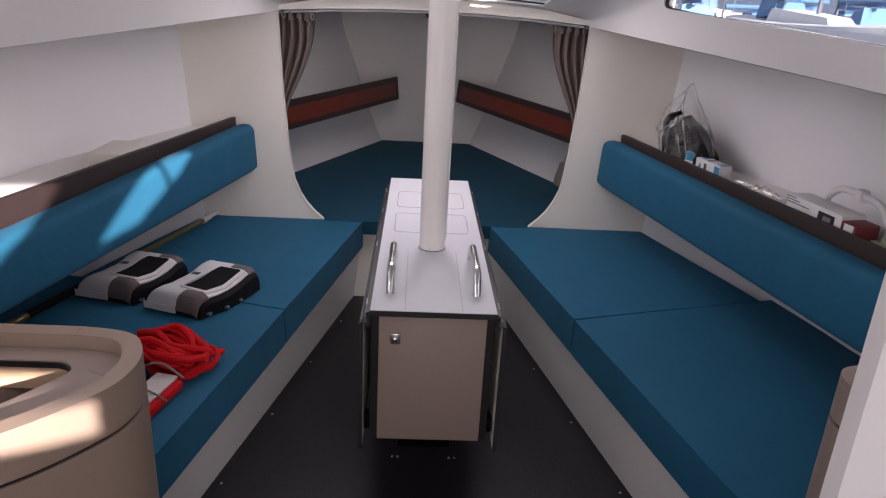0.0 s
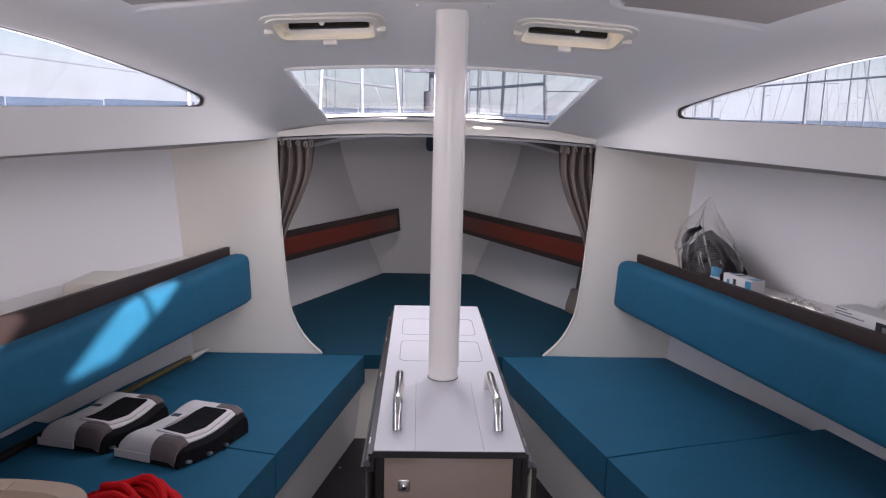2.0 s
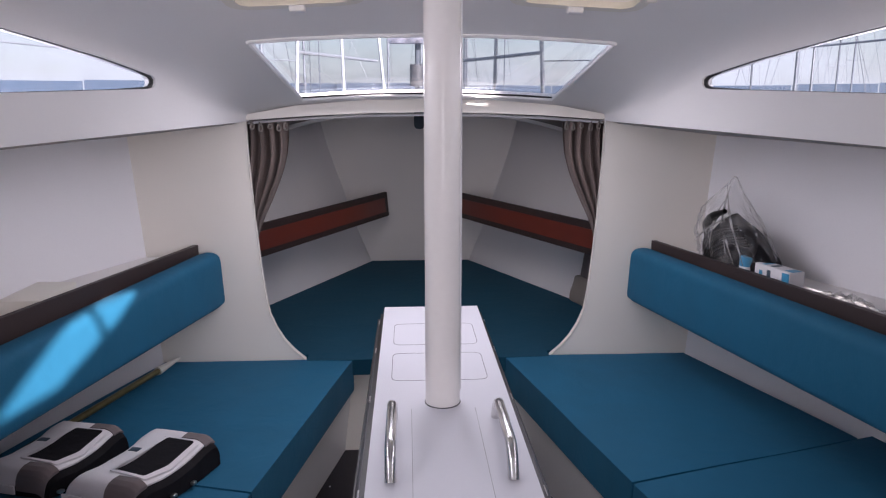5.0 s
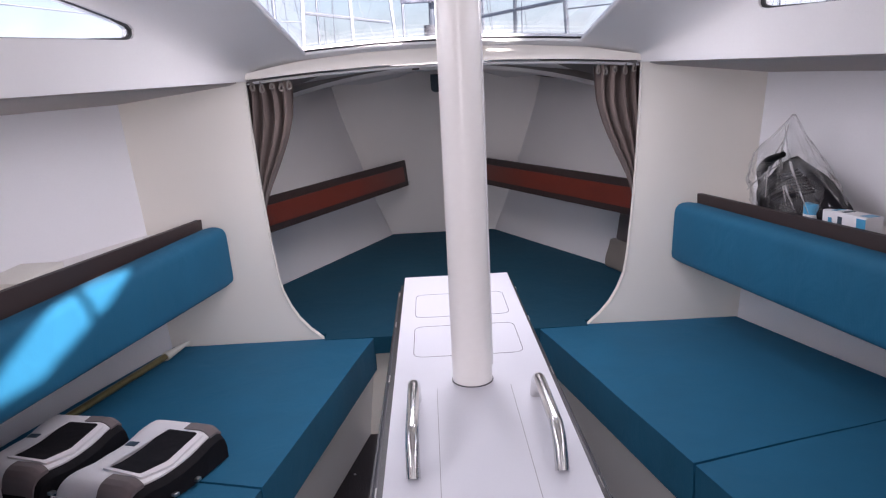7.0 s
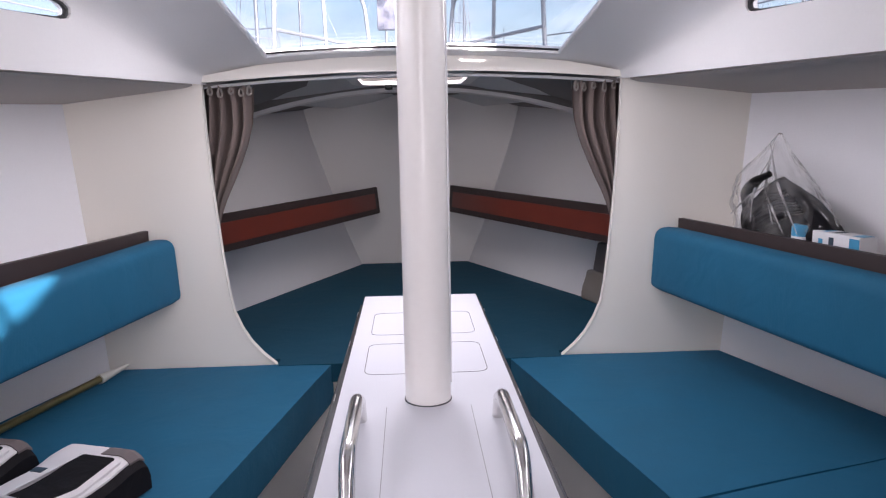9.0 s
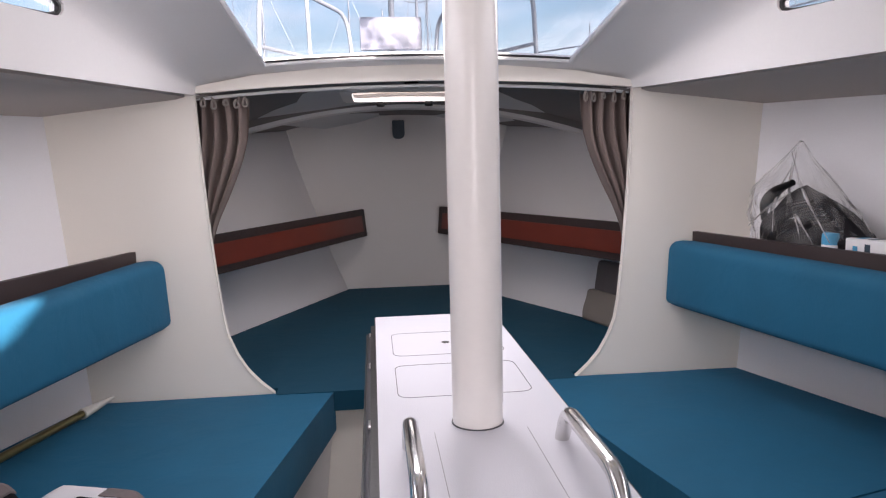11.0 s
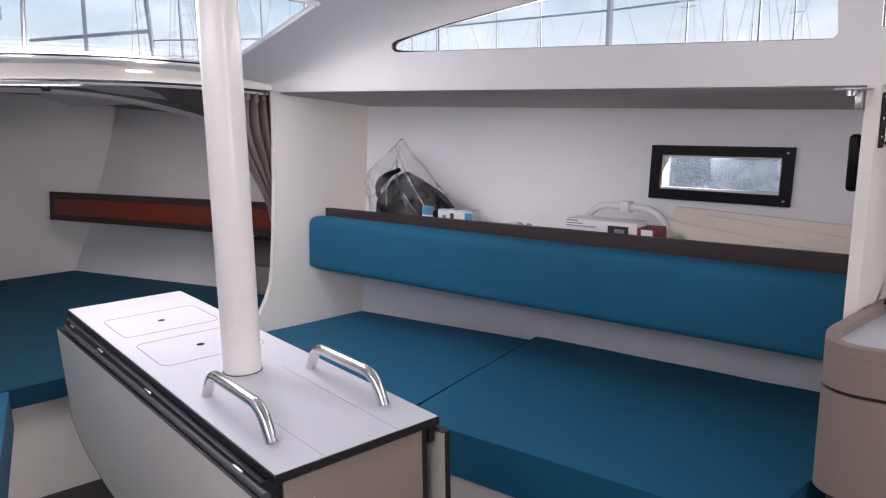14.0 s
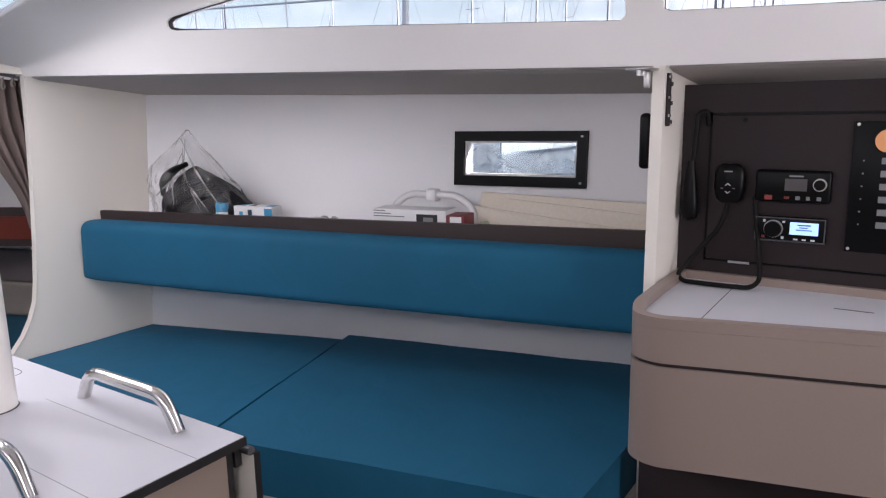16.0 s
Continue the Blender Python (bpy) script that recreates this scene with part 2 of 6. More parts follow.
M_BAGBLACK = cloth("black_pack_fabric", (0.008, 0.007, 0.009), weave=1200, sheen=0.0, wrinkle=0.02)
M_POLE = material("olive_brass_pole", (0.24, 0.20, 0.09), 0.3, metal=0.7, grain=20, vary=0.3, bump=0.01, stretch=(2, 2, 2))
M_CARD = material("plain_cardboard", (0.78, 0.70, 0.60), 0.8, grain=90, vary=0.08, bump=0.04, stain=0.1)
M_WHITEBOX = material("white_carton", (0.75, 0.74, 0.75), 0.5, grain=100, vary=0.03, bump=0.01)
M_WINE = material("wine_red_print", (0.16, 0.012, 0.02), 0.5, grain=100, vary=0.05, bump=0.01)
M_SKYBLUE = material("light_blue_print", (0.06, 0.30, 0.50), 0.4, grain=60, vary=0.1, bump=0.01)
M_GREENFILM = material("pale_green_film", (0.52, 0.60, 0.46), 0.5, grain=30, vary=0.15, bump=0.05)
M_INK = material("black_ink", (0.02, 0.02, 0.022), 0.6, bump=0)
M_GREYINK = material("grey_ink", (0.22, 0.22, 0.225), 0.6, bump=0)
M_WHITEINK = material("white_ink", (0.8, 0.8, 0.8), 0.5, bump=0)
M_REDINK = material("red_ink", (0.22, 0.03, 0.025), 0.5, bump=0)
M_NAVY = material("slate_blue_plastic", (0.035, 0.06, 0.085), 0.5, grain=120, vary=0.08, bump=0.02)
M_SCREEN = glowing("lit_blue_screen", (0.34, 0.52, 0.95), 0.42)
M_DULLSCREEN = material("grey_lcd", (0.10, 0.095, 0.095), 0.2, bump=0)
M_GAUGE = glowing("amber_gauge", (0.62, 0.27, 0.11), 0.10)
# the bronze tone and mottling paint in the basin's warm reflections
M_SINK = material("basin_painted_reflections", (0.52, 0.37, 0.25), 0.3, metal=0.15, grain=5, vary=0.3, bump=0.02, stain=0.25, stain_size=7)
M_WATER = material("harbour_water", (0.05, 0.10, 0.17), 0.12, grain=2.5, vary=0.25, bump=3.0, stain=0.2, stain_size=0.05)
M_STONE = material("breakwater_concrete", (0.030, 0.048, 0.080), 0.85, grain=1.2, vary=0.25, bump=1.0, stain=0.25, stain_size=0.1)
M_HULLWHITE = material("boat_white", (0.72, 0.73, 0.75), 0.35, grain=8, vary=0.05, bump=0.01, per_object=0.15)
M_HULLBLUE = material("boat_cover_blue", (0.06, 0.16, 0.34), 0.6, grain=8, vary=0.1, bump=0.05, per_object=0.3)
M_MAST = material("grey_aluminium", (0.09, 0.10, 0.12), 0.45, metal=0.2, grain=20, vary=0.05, bump=0, per_object=0.2)
def translucent(name, colour):
    m = material(name, colour, 0.35, grain=60, vary=0.03, bump=0.01)
    n, l = m.node_tree.nodes, m.node_tree.links
    tr = n.new("ShaderNodeBsdfTranslucent")
    tr.inputs[0].default_value = (*colour, 1)
    mix = n.new("ShaderNodeMixShader")
    mix.inputs[0].default_value = 0.65
    l.new(n["Principled BSDF"].outputs[0], mix.inputs[1])
    l.new(tr.outputs[0], mix.inputs[2])
    l.new(mix.outputs[0], n["Material Output"].inputs[0])
    return m


M_MILKY = translucent("milky_hatch_acrylic", (0.86, 0.80, 0.66))
M_RAIL = material("weathered_steel_rail", (0.32, 0.34, 0.38), 0.45, metal=0.4, grain=60, vary=0.08, bump=0.004)
M_DECK = material("deck_gelcoat", (0.66, 0.66, 0.67), 0.55, grain=300, vary=0.05, bump=0.08)
M_SIGN = clear("grey_sail_bag_cloth", (0.45, 0.45, 0.5), 0.4, 0.3, (0.3, 0.3, 0.36))
M_TEALROPE = cloth("teal_line", (0.05, 0.26, 0.30), weave=2000, wrinkle=0.0)


# ---- mesh helpers ----
def thing(name, at, label, category, group="", kind=""):
    ob = new(name)
    ob.empty_display_size = 0.05
    ob.location = at
    return tagged(ob, label, category, group, kind)


def part(name, bm, mat, parent=None, label="", smooth=True):
    me = bpy.data.meshes.new(name)
    bmesh.ops.recalc_face_normals(bm, faces=bm.faces[:])
    bm.to_mesh(me)
    bm.free()
    me.materials.append(mat)
    if smooth:
        me.polygons.foreach_set("use_smooth", [True] * len(me.polygons))
        me.set_sharp_from_angle(angle=radians(38))
    ob = new(name, me)
    if parent is not None:
        ob.parent = parent
        if parent.type == "EMPTY":
            ob.matrix_parent_inverse = Matrix.Translation(-parent.location)
    if label:
        ob["label"] = label
    return ob


def structure(name, bm, mat, label, category, smooth=True):
    return tagged(part(name, bm, mat, None, "", smooth), label, category, kind="structure")


def rounded(bm, size, segs=3, geom=None, angle=25):
    es = [e for e in (geom or bm.edges) if len(e.link_faces) == 2 and e.calc_face_angle(0) > radians(angle)]
    bmesh.ops.bevel(bm, geom=es, offset=size, segments=segs, profile=0.5, affect="EDGES", clamp_overlap=True)
    return bm


def box(lo, hi, bevel=0.0, segs=2, m=None):
    bm = bmesh.new()
    bmesh.ops.create_cube(bm, size=1)
    for v in bm.verts:
        v.co = Vector([(lo[k] + hi[k]) / 2 + v.co[k] * (hi[k] - lo[k]) for k in range(3)])
    if bevel:
        rounded(bm, bevel, segs)
    if m is not None:
        bm.transform(m)
    return bm


def loft(rings, caps=True, closed=True):
    """Skin between rings of points, each with as many points."""
    bm = bmesh.new()
    vs = [[bm.verts.new(p) for p in ring] for ring in rings]
    n = len(rings[0])
    for a, b in zip(vs, vs[1:]):
        for k in range(n if closed else n - 1):
            bm.faces.new((a[k], a[(k + 1) % n], b[(k + 1) % n], b[k]))
    if caps and closed:
        bm.faces.new(vs[0][::-1])
        bm.faces.new(vs[-1])
    return bm


def prism(plan, z0, z1, bevel=0.0, segs=3):
    """Plan polygon (x, y) raised from z0 to z1; either may be a function of x, y."""
    low = z0 if callable(z0) else lambda x, y: z0
    top = z1 if callable(z1) else lambda x, y: z1
    bm = loft([[(x, y, low(x, y)) for x, y in plan], [(x, y, top(x, y)) for x, y in plan]])
    if bevel:
        rounded(bm, bevel, segs)
    return bm


def wall_prism(poly, axis, a, b, bevel=0.0):
    """Polygon in the plane across an axis, thickened from a to b along it."""
    def place(p, q, d):
        return {"x": (d, p, q), "y": (p, d, q)}[axis]
    bm = loft([[place(p, q, a) for p, q in poly], [place(p, q, b) for p, q in poly]])
    if bevel:
        rounded(bm, bevel, 2)
    return bm


def tube(points, r, segs=10, closed=False, caps=True, radii=None):
    pts = [Vector(p) for p in points]
    n = len(pts)
    rings, side = [], None
    for k, p in enumerate(pts):
        a = pts[(k - 1) % n] if closed or k else p
        b = pts[(k + 1) % n] if closed or k < n - 1 else p
        way = (b - a).normalized()
        if side is None:
            side = way.orthogonal().normalized()
        side = (side - way * side.dot(way)).normalized()
        up = way.cross(side)
        rr = radii[k] if radii else r
        rings.append([p + rr * (math.cos(t) * side + math.sin(t) * up) for t in [2 * math.pi * j / segs for j in range(segs)]])
    if closed:
        rings.append(rings[0])
        bm = loft(rings, caps=False)
        bmesh.ops.remove_doubles(bm, verts=bm.verts[:], dist=1e-5)
        return bm
    return loft(rings, caps)


def arc_points(points, r=0.03, steps=5):
    """A polyline with its corners rounded."""
    pts = [Vector(p) for p in points]
    out = [pts[0]]
    for a, b, c in zip(pts, pts[1:], pts[2:]):
        d = min(r, (a - b).length * 0.49, (c - b).length * 0.49)
        s, e = b + (a - b).normalized() * d, b + (c - b).normalized() * d
        for k in range(steps + 1):
            t = k / steps
            out.append((1 - t) ** 2 * s + 2 * t * (1 - t) * b + t * t * e)
    out.append(pts[-1])
    return out


def round_poly(poly, r, steps=5):
    """A closed plan polygon with rounded corners; r is one radius or one for each corner."""
    out, n = [], len(poly)
    for k in range(n):
        a, b, c = (Vector((*poly[(k + j) % n][:2], 0)) for j in (-1, 0, 1))
        rr = r[k] if isinstance(r, (list, tuple)) else r
        if rr <= 0:
            out.append((b.x, b.y))
            continue
        d = min(rr, (a - b).length * 0.48, (c - b).length * 0.48)
        s, e = b + (a - b).normalized() * d, b + (c - b).normalized() * d
        for j in range(steps + 1):
            t = j / steps
            q = (1 - t) ** 2 * s + 2 * t * (1 - t) * b + t * t * e
            out.append((q.x, q.y))
    return out


def shrink(poly, d):
    """A closed plan polygon moved inwards by d."""
    n = len(poly)
    area = sum(poly[k][0] * poly[(k + 1) % n][1] - poly[(k + 1) % n][0] * poly[k][1] for k in range(n))
    turn = 1 if area > 0 else -1
    out = []
    for k in range(n):
        a, b, c = (Vector(poly[(k + j) % n][:2]) for j in (-1, 0, 1))
        u, v = (b - a).normalized(), (c - b).normalized()
        nu, nv = Vector((-u.y, u.x)) * turn, Vector((-v.y, v.x)) * turn
        m = (nu + nv)
        m = m / max(0.3, m.dot(nu)) if m.length > 1e-6 else nu
        out.append((b.x + m.x * d, b.y + m.y * d))
    return out


def ring_prism(outer, inner, z0, z1):
    """A frame between two plan polygons of equal count."""
    n = len(outer)
    bm = bmesh.new()
    rows = [[bm.verts.new((x, y, z)) for x, y in poly] for poly, z in ((outer, z0), (outer, z1), (inner, z1), (inner, z0))]
    for a, b in zip(rows, rows[1:] + rows[:1]):
        for k in range(n):
            bm.faces.new((a[k], a[(k + 1) % n], b[(k + 1) % n], b[k]))
    return bm


def join(bms):
    out = bmesh.new()
    for b in bms:
        me = bpy.data.meshes.new("join")
        b.to_mesh(me)
        b.free()
        out.from_mesh(me)
        bpy.data.meshes.remove(me)
    return out


def mirror(plan):
    return [(-x, y) for x, y in plan][::-1]


def cut(bm, cutters):
    """The mesh with the closed cutter meshes taken out of it."""
    me = bpy.data.meshes.new("solid")
    bmesh.ops.recalc_face_normals(bm, faces=bm.faces[:])
    bm.to_mesh(me)
    bm.free()
    ob = new("solid", me)
    made = []
    for c in cutters:
        bmesh.ops.recalc_face_normals(c, faces=c.faces[:])
        cm = bpy.data.meshes.new("cutter")
        c.to_mesh(cm)
        c.free()
        co = new("cutter", cm)
        made.append(co)
        mod = ob.modifiers.new("cut", "BOOLEAN")
        mod.operation, mod.solver, mod.object = "DIFFERENCE", "EXACT", co
    bpy.context.view_layer.update()
    ev = ob.evaluated_get(bpy.context.evaluated_depsgraph_get())
    done = bpy.data.meshes.new_from_object(ev)
    out = bmesh.new()
    out.from_mesh(done)
    for o in made + [ob]:
        bpy.data.objects.remove(o, do_unlink=True)
    bpy.data.meshes.remove(done)
    return out


def table_of(rows):
    xs, ys = zip(*sorted(rows))
    return lambda v: float(np.interp(v, xs, ys))


# ---- plan of the boat: x to starboard, y to the bow, z up from the cabin sole ----
BULK = 3.765
edge_x = table_of([(-1.9, 1.45), (-1.2, 1.44), (0, 1.40), (0.9, 1.305), (1.63, 1.193), (2.30, 1.06), (3.04, 0.907), (3.77, 0.752), (3.82, 0.742)])
edge_z = table_of([(-1.9, 1.40), (1.63, 1.429), (3.77, 1.480), (3.82, 1.482)])
roof_z = table_of([(-1.2, 1.975), (1.0, 1.955), (1.6, 1.935), (2.0, 1.915), (2.25, 1.898), (2.45, 1.88), (2.63, 1.857), (2.85, 1.82), (3.06, 1.765), (3.4, 1.671), (3.72, 1.584), (3.82, 1.557)])
hull_base = table_of([(-1.2, 1.68), (0.5, 1.68), (1.5, 1.65), (1.96, 1.615), (2.45, 1.55), (2.9, 1.475), (3.3, 1.34), (3.8, 1.155), (4.6, 0.90), (5.8, 0.35)])
hull_belly = table_of([(-1.8, 0.115), (0.5, 0.12), (1.65, 0.12), (1.86, 0.10), (2.13, 0.072), (2.47, 0.034), (2.9, 0.006), (3.3, 0.0), (5.8, 0.0)])
hull_flare = table_of([(-1.2, 0.09), (2.45, 0.065), (3.8, 0.075), (4.6, 0.18), (5.8, 0.34)])
CAMBER, LEAN_IN = 0.07, 0.20


def hull_x(y, z):
    belly = hull_belly(y) * min(1.0, max(0.0, (0.9 - z) / 0.45))
    return max(0.02, hull_base(y) + hull_flare(y) * (z - 0.45) + belly)


def roof_profile(y, off=0.0):
    """Half section of the coachroof from the centre line to the lower edge of its side."""
    zc, xe, ze = roof_z(y), edge_x(y), edge_z(y)
    x = xe
    for _ in range(20):
        z = zc - CAMBER * x * x
        x = xe - LEAN_IN * (z - ze)
    corner = Vector((x, 0, zc - CAMBER * x * x))
    high = corner.z - ze
    d2 = min(0.085, 0.5 * high)
    x1 = x - 0.20
    start = Vector((x1, 0, zc - CAMBER * x1 * x1))
    end = Vector((x + LEAN_IN * d2, 0, corner.z - d2))
    pts = [Vector((x1 * k / 8, 0, zc - CAMBER * (x1 * k / 8) ** 2)) for k in range(8)]
    pts += [(1 - t) ** 2 * start + 2 * t * (1 - t) * corner + t * t * end for t in [k / 7 for k in range(8)]]
    low = Vector((xe, 0, ze))
    pts += [end.lerp(low, k / 4) for k in range(1, 5)]
    if off:
        out = []
        for k, p in enumerate(pts):
            a, b = pts[max(0, k - 1)], pts[min(len(pts) - 1, k + 1)]
            w = (b - a).normalized()
            nrm = Vector((-w.z, 0, w.x)) if k else Vector((0, 0, 1))
            if nrm.z < 0 and nrm.x < 0:
                nrm = -nrm
            out.append(p + Vector((abs(nrm.x), 0, max(nrm.z, 0.0))) * off)
        pts = out
    return [(p.x, p.z) for p in pts]


# ---- coachroof with its windows and hatches ----
HATCHES = [(-0.383, 2.685), (0.383, 2.685)]
FRONT_WIN = [(-0.512, 3.705), (0.512, 3.705), (0.577, 3.065), (-0.577, 3.065)]
SIDE_WIN = [(y, z - 0.009) for y, z in [(3.062, 1.609), (3.069, 1.620), (3.066, 1.634), (3.045, 1.645), (2.95, 1.660), (2.80, 1.682), (2.52, 1.714), (2.29, 1.737), (2.10, 1.748), (1.73, 1.760), (1.695, 1.745), (1.678, 1.70), (1.675, 1.560), (1.69, 1.548), (2.4, 1.579), (3.04, 1.604)]]
SIDE_WIN_AFT = [(1.587, 1.56), (1.58, 1.73), (1.56, 1.752), (1.0, 1.758), (0.78, 1.748), (0.76, 1.72), (0.77, 1.545), (0.79, 1.533), (1.57, 1.553)]


def hatch_plan(cx, cy, w, d, r):
    return [(cx + x, cy + y) for x, y in round_poly([(-w, -d), (w, -d), (w, d), (-w, d)], r, 5)]


def build_coachroof():
    ys = [-1.8, -1.4, -1.0, -0.6, -0.2, 0.2, 0.6, 1.0, 1.3] + [1.5 + 0.08 * k for k in range(29)] + [3.80]
    rings = []
    for y in ys:
        inner, outer = roof_profile(y), roof_profile(y, 0.032)
        full_in = [(-x, z) for x, z in inner[::-1]] + inner[1:]
        full_out = [(-x, z) for x, z in outer[::-1]] + outer[1:]
        rings.append([(x, y, z) for x, z in full_in + full_out[::-1]])
    cutters = [prism(round_poly(FRONT_WIN, 0.02), 1.3, 2.2)]
    wide = table_of([(3.03, 0.612), (3.74, 0.540)])
    rows = [3.03 + 0.71 * k / 10 for k in range(11)]
    rebate = []
    for k in range(17):
        u = k / 8 - 1
        rebate.append([(u * wide(y), y, roof_z(y) - CAMBER * (u * wide(y)) ** 2 + 0.012) for y in rows] + [(u * wide(y), y, 2.2) for y in rows[::-1]])
    cutters.append(loft(rebate))
    for cx, cy in HATCHES:
        cutters.append(prism(hatch_plan(cx, cy, 0.152, 0.088, 0.045), 1.5, 2.2))
    # two unseen slots, outlined to shape the sun patches on the port backrest
    cutters.append(prism([(0.184, 0.016), (0.12, -0.09), (0.131, -0.38), (0.217, -0.893), (0.306, -1.374), (0.356, -1.08), (0.318, -0.738), (0.285, -0.42), (0.235, -0.15)], 1.6, 2.3))
    cutters.append(prism([(-0.36, -1.5), (0.12, -1.5), (0.077, -1.19), (0.0, -0.84), (-0.05, -0.6), (-0.36, -0.6)], 1.6, 2.3))
    for s in (-1, 1):
        cutters.append(wall_prism(SIDE_WIN, "x", s * 0.78, s * 1.6))
        cutters.append(wall_prism(SIDE_WIN_AFT, "x", s * 0.95, s * 1.7))
    bm = cut(loft(rings), cutters)
    return structure("ceiling", bm, M_GEL, "white moulded coachroof ceiling with window openings and unseen sun slots aft", "ceiling")


build_coachroof()


def side_pane(poly, s, inset=0.014):
    """A pane that follows the leaning side of the coachroof."""
    rows = []
    for off in (inset, inset + 0.006):
        rows.append([(s * (edge_x(y) - LEAN_IN * (z - edge_z(y)) + off), y, z) for y, z in poly])
    return loft(rows)


def build_side_window(name, poly, s, what):
    win = thing(name, (s * 1.0, sum(p[0] for p in poly) / len(poly), 1.55), what, "window", kind="structure")
    grown = [(y, z) for y, z in shrink(poly, -0.004)]
    pane = part("pane", side_pane(grown, s), M_GLASS, win, "tinted acrylic pane")
    pane.visible_shadow = False
    inner = shrink(poly, 0.0018)
    rows = []
    for pl, off in ((poly, 0.006), (poly, 0.013), (inner, 0.013), (inner, 0.006)):
        rows.append([(s * (edge_x(y) - LEAN_IN * (z - edge_z(y)) + off), y, z) for y, z in pl])
    part("gasket", loft(rows + rows[:1], caps=False), M_BLACK, win, "black rubber gasket")
    if poly is SIDE_WIN:
        tip = [(y, z - 0.009) for y, z in [(2.86, 1.597), (3.03, 1.6045), (3.060, 1.610), (3.0665, 1.620), (3.063, 1.633), (3.043, 1.6435), (2.985, 1.653)]]
        part("tip_gasket", tube([(s * (edge_x(y) - LEAN_IN * (z - edge_z(y)) + 0.012), y, z) for y, z in tip], 0.006, 8, radii=[0.002, 0.005, 0.007, 0.0075, 0.007, 0.005, 0.002]), M_BLACK, win, "thick black gasket at the pointed end")
    return win


for side, word in ((-1, "port"), (1, "starboard")):
    build_side_window("window_" + ("1" if side < 0 else "2"), SIDE_WIN, side, "long tapered " + word + " cabin window with black gasket")
    build_side_window("window_" + ("3" if side < 0 else "4"), SIDE_WIN_AFT, side, "short aft " + word + " cabin window in the coachroof")


def build_front_window():
    win = thing("window_5", (0, 3.4, 1.66), "wide sloping front window of clear acrylic above the bulkhead", "window", kind="structure")

    def skin(plan, a, b, nx=10, ny=6):
        (x0, y0), (x1, _), (x2, y2), _ = plan
        def at(u, v, off):
            y = y0 + (y2 - y0) * v
            w = x1 + (x2 - x1) * v
            x = (2 * u - 1) * w
            return (x, y, roof_z(y) - CAMBER * x * x + off)
        bm = bmesh.new()
        lay = [[[bm.verts.new(at(i / nx, j / ny, off)) for i in range(nx + 1)] for j in range(ny + 1)] for off in (a, b)]
        for g in lay:
            for j in range(ny):
                for i in range(nx):
                    bm.faces.new((g[j][i], g[j][i + 1], g[j + 1][i + 1], g[j + 1][i]))
        rim = [(0, i) for i in range(nx)] + [(j, nx) for j in range(ny)] + [(ny, i) for i in range(nx, 0, -1)] + [(j, 0) for j in range(ny, 0, -1)]
        for (j, i), (jj, ii) in zip(rim, rim[1:] + rim[:1]):
            bm.faces.new((lay[0][j][i], lay[0][jj][ii], lay[1][jj][ii], lay[1][j][i]))
        return bm

    pane = part("pane", skin([(-0.536, 3.732), (0.536, 3.732), (0.604, 3.038), (-0.604, 3.038)], 0.0135, 0.0215), M_GLASS, win, "clear acrylic pane")
    pane.visible_shadow = False
    def edge(a, b, n=8):
        out = []
        for k in range(n + 1):
            x, y = a[0] + (b[0] - a[0]) * k / n, a[1] + (b[1] - a[1]) * k / n
            out.append((x, y, roof_z(y) - CAMBER * x * x - 0.002))
        return out
    p = FRONT_WIN
    for a, b in ((p[0], p[1]), (p[1], p[2]), (p[2], p[3]), (p[3], p[0])):
        part("rim", tube(edge(a, b), 0.008, 8), M_GEL, win, "raised white rim")
    line = [(x, y - 0.006, z + 0.008) for x, y, z in edge(p[0], p[1])]
    part("seal", tube(line, 0.004, 6), M_BLACK, win, "black sealing bead")


build_front_window()


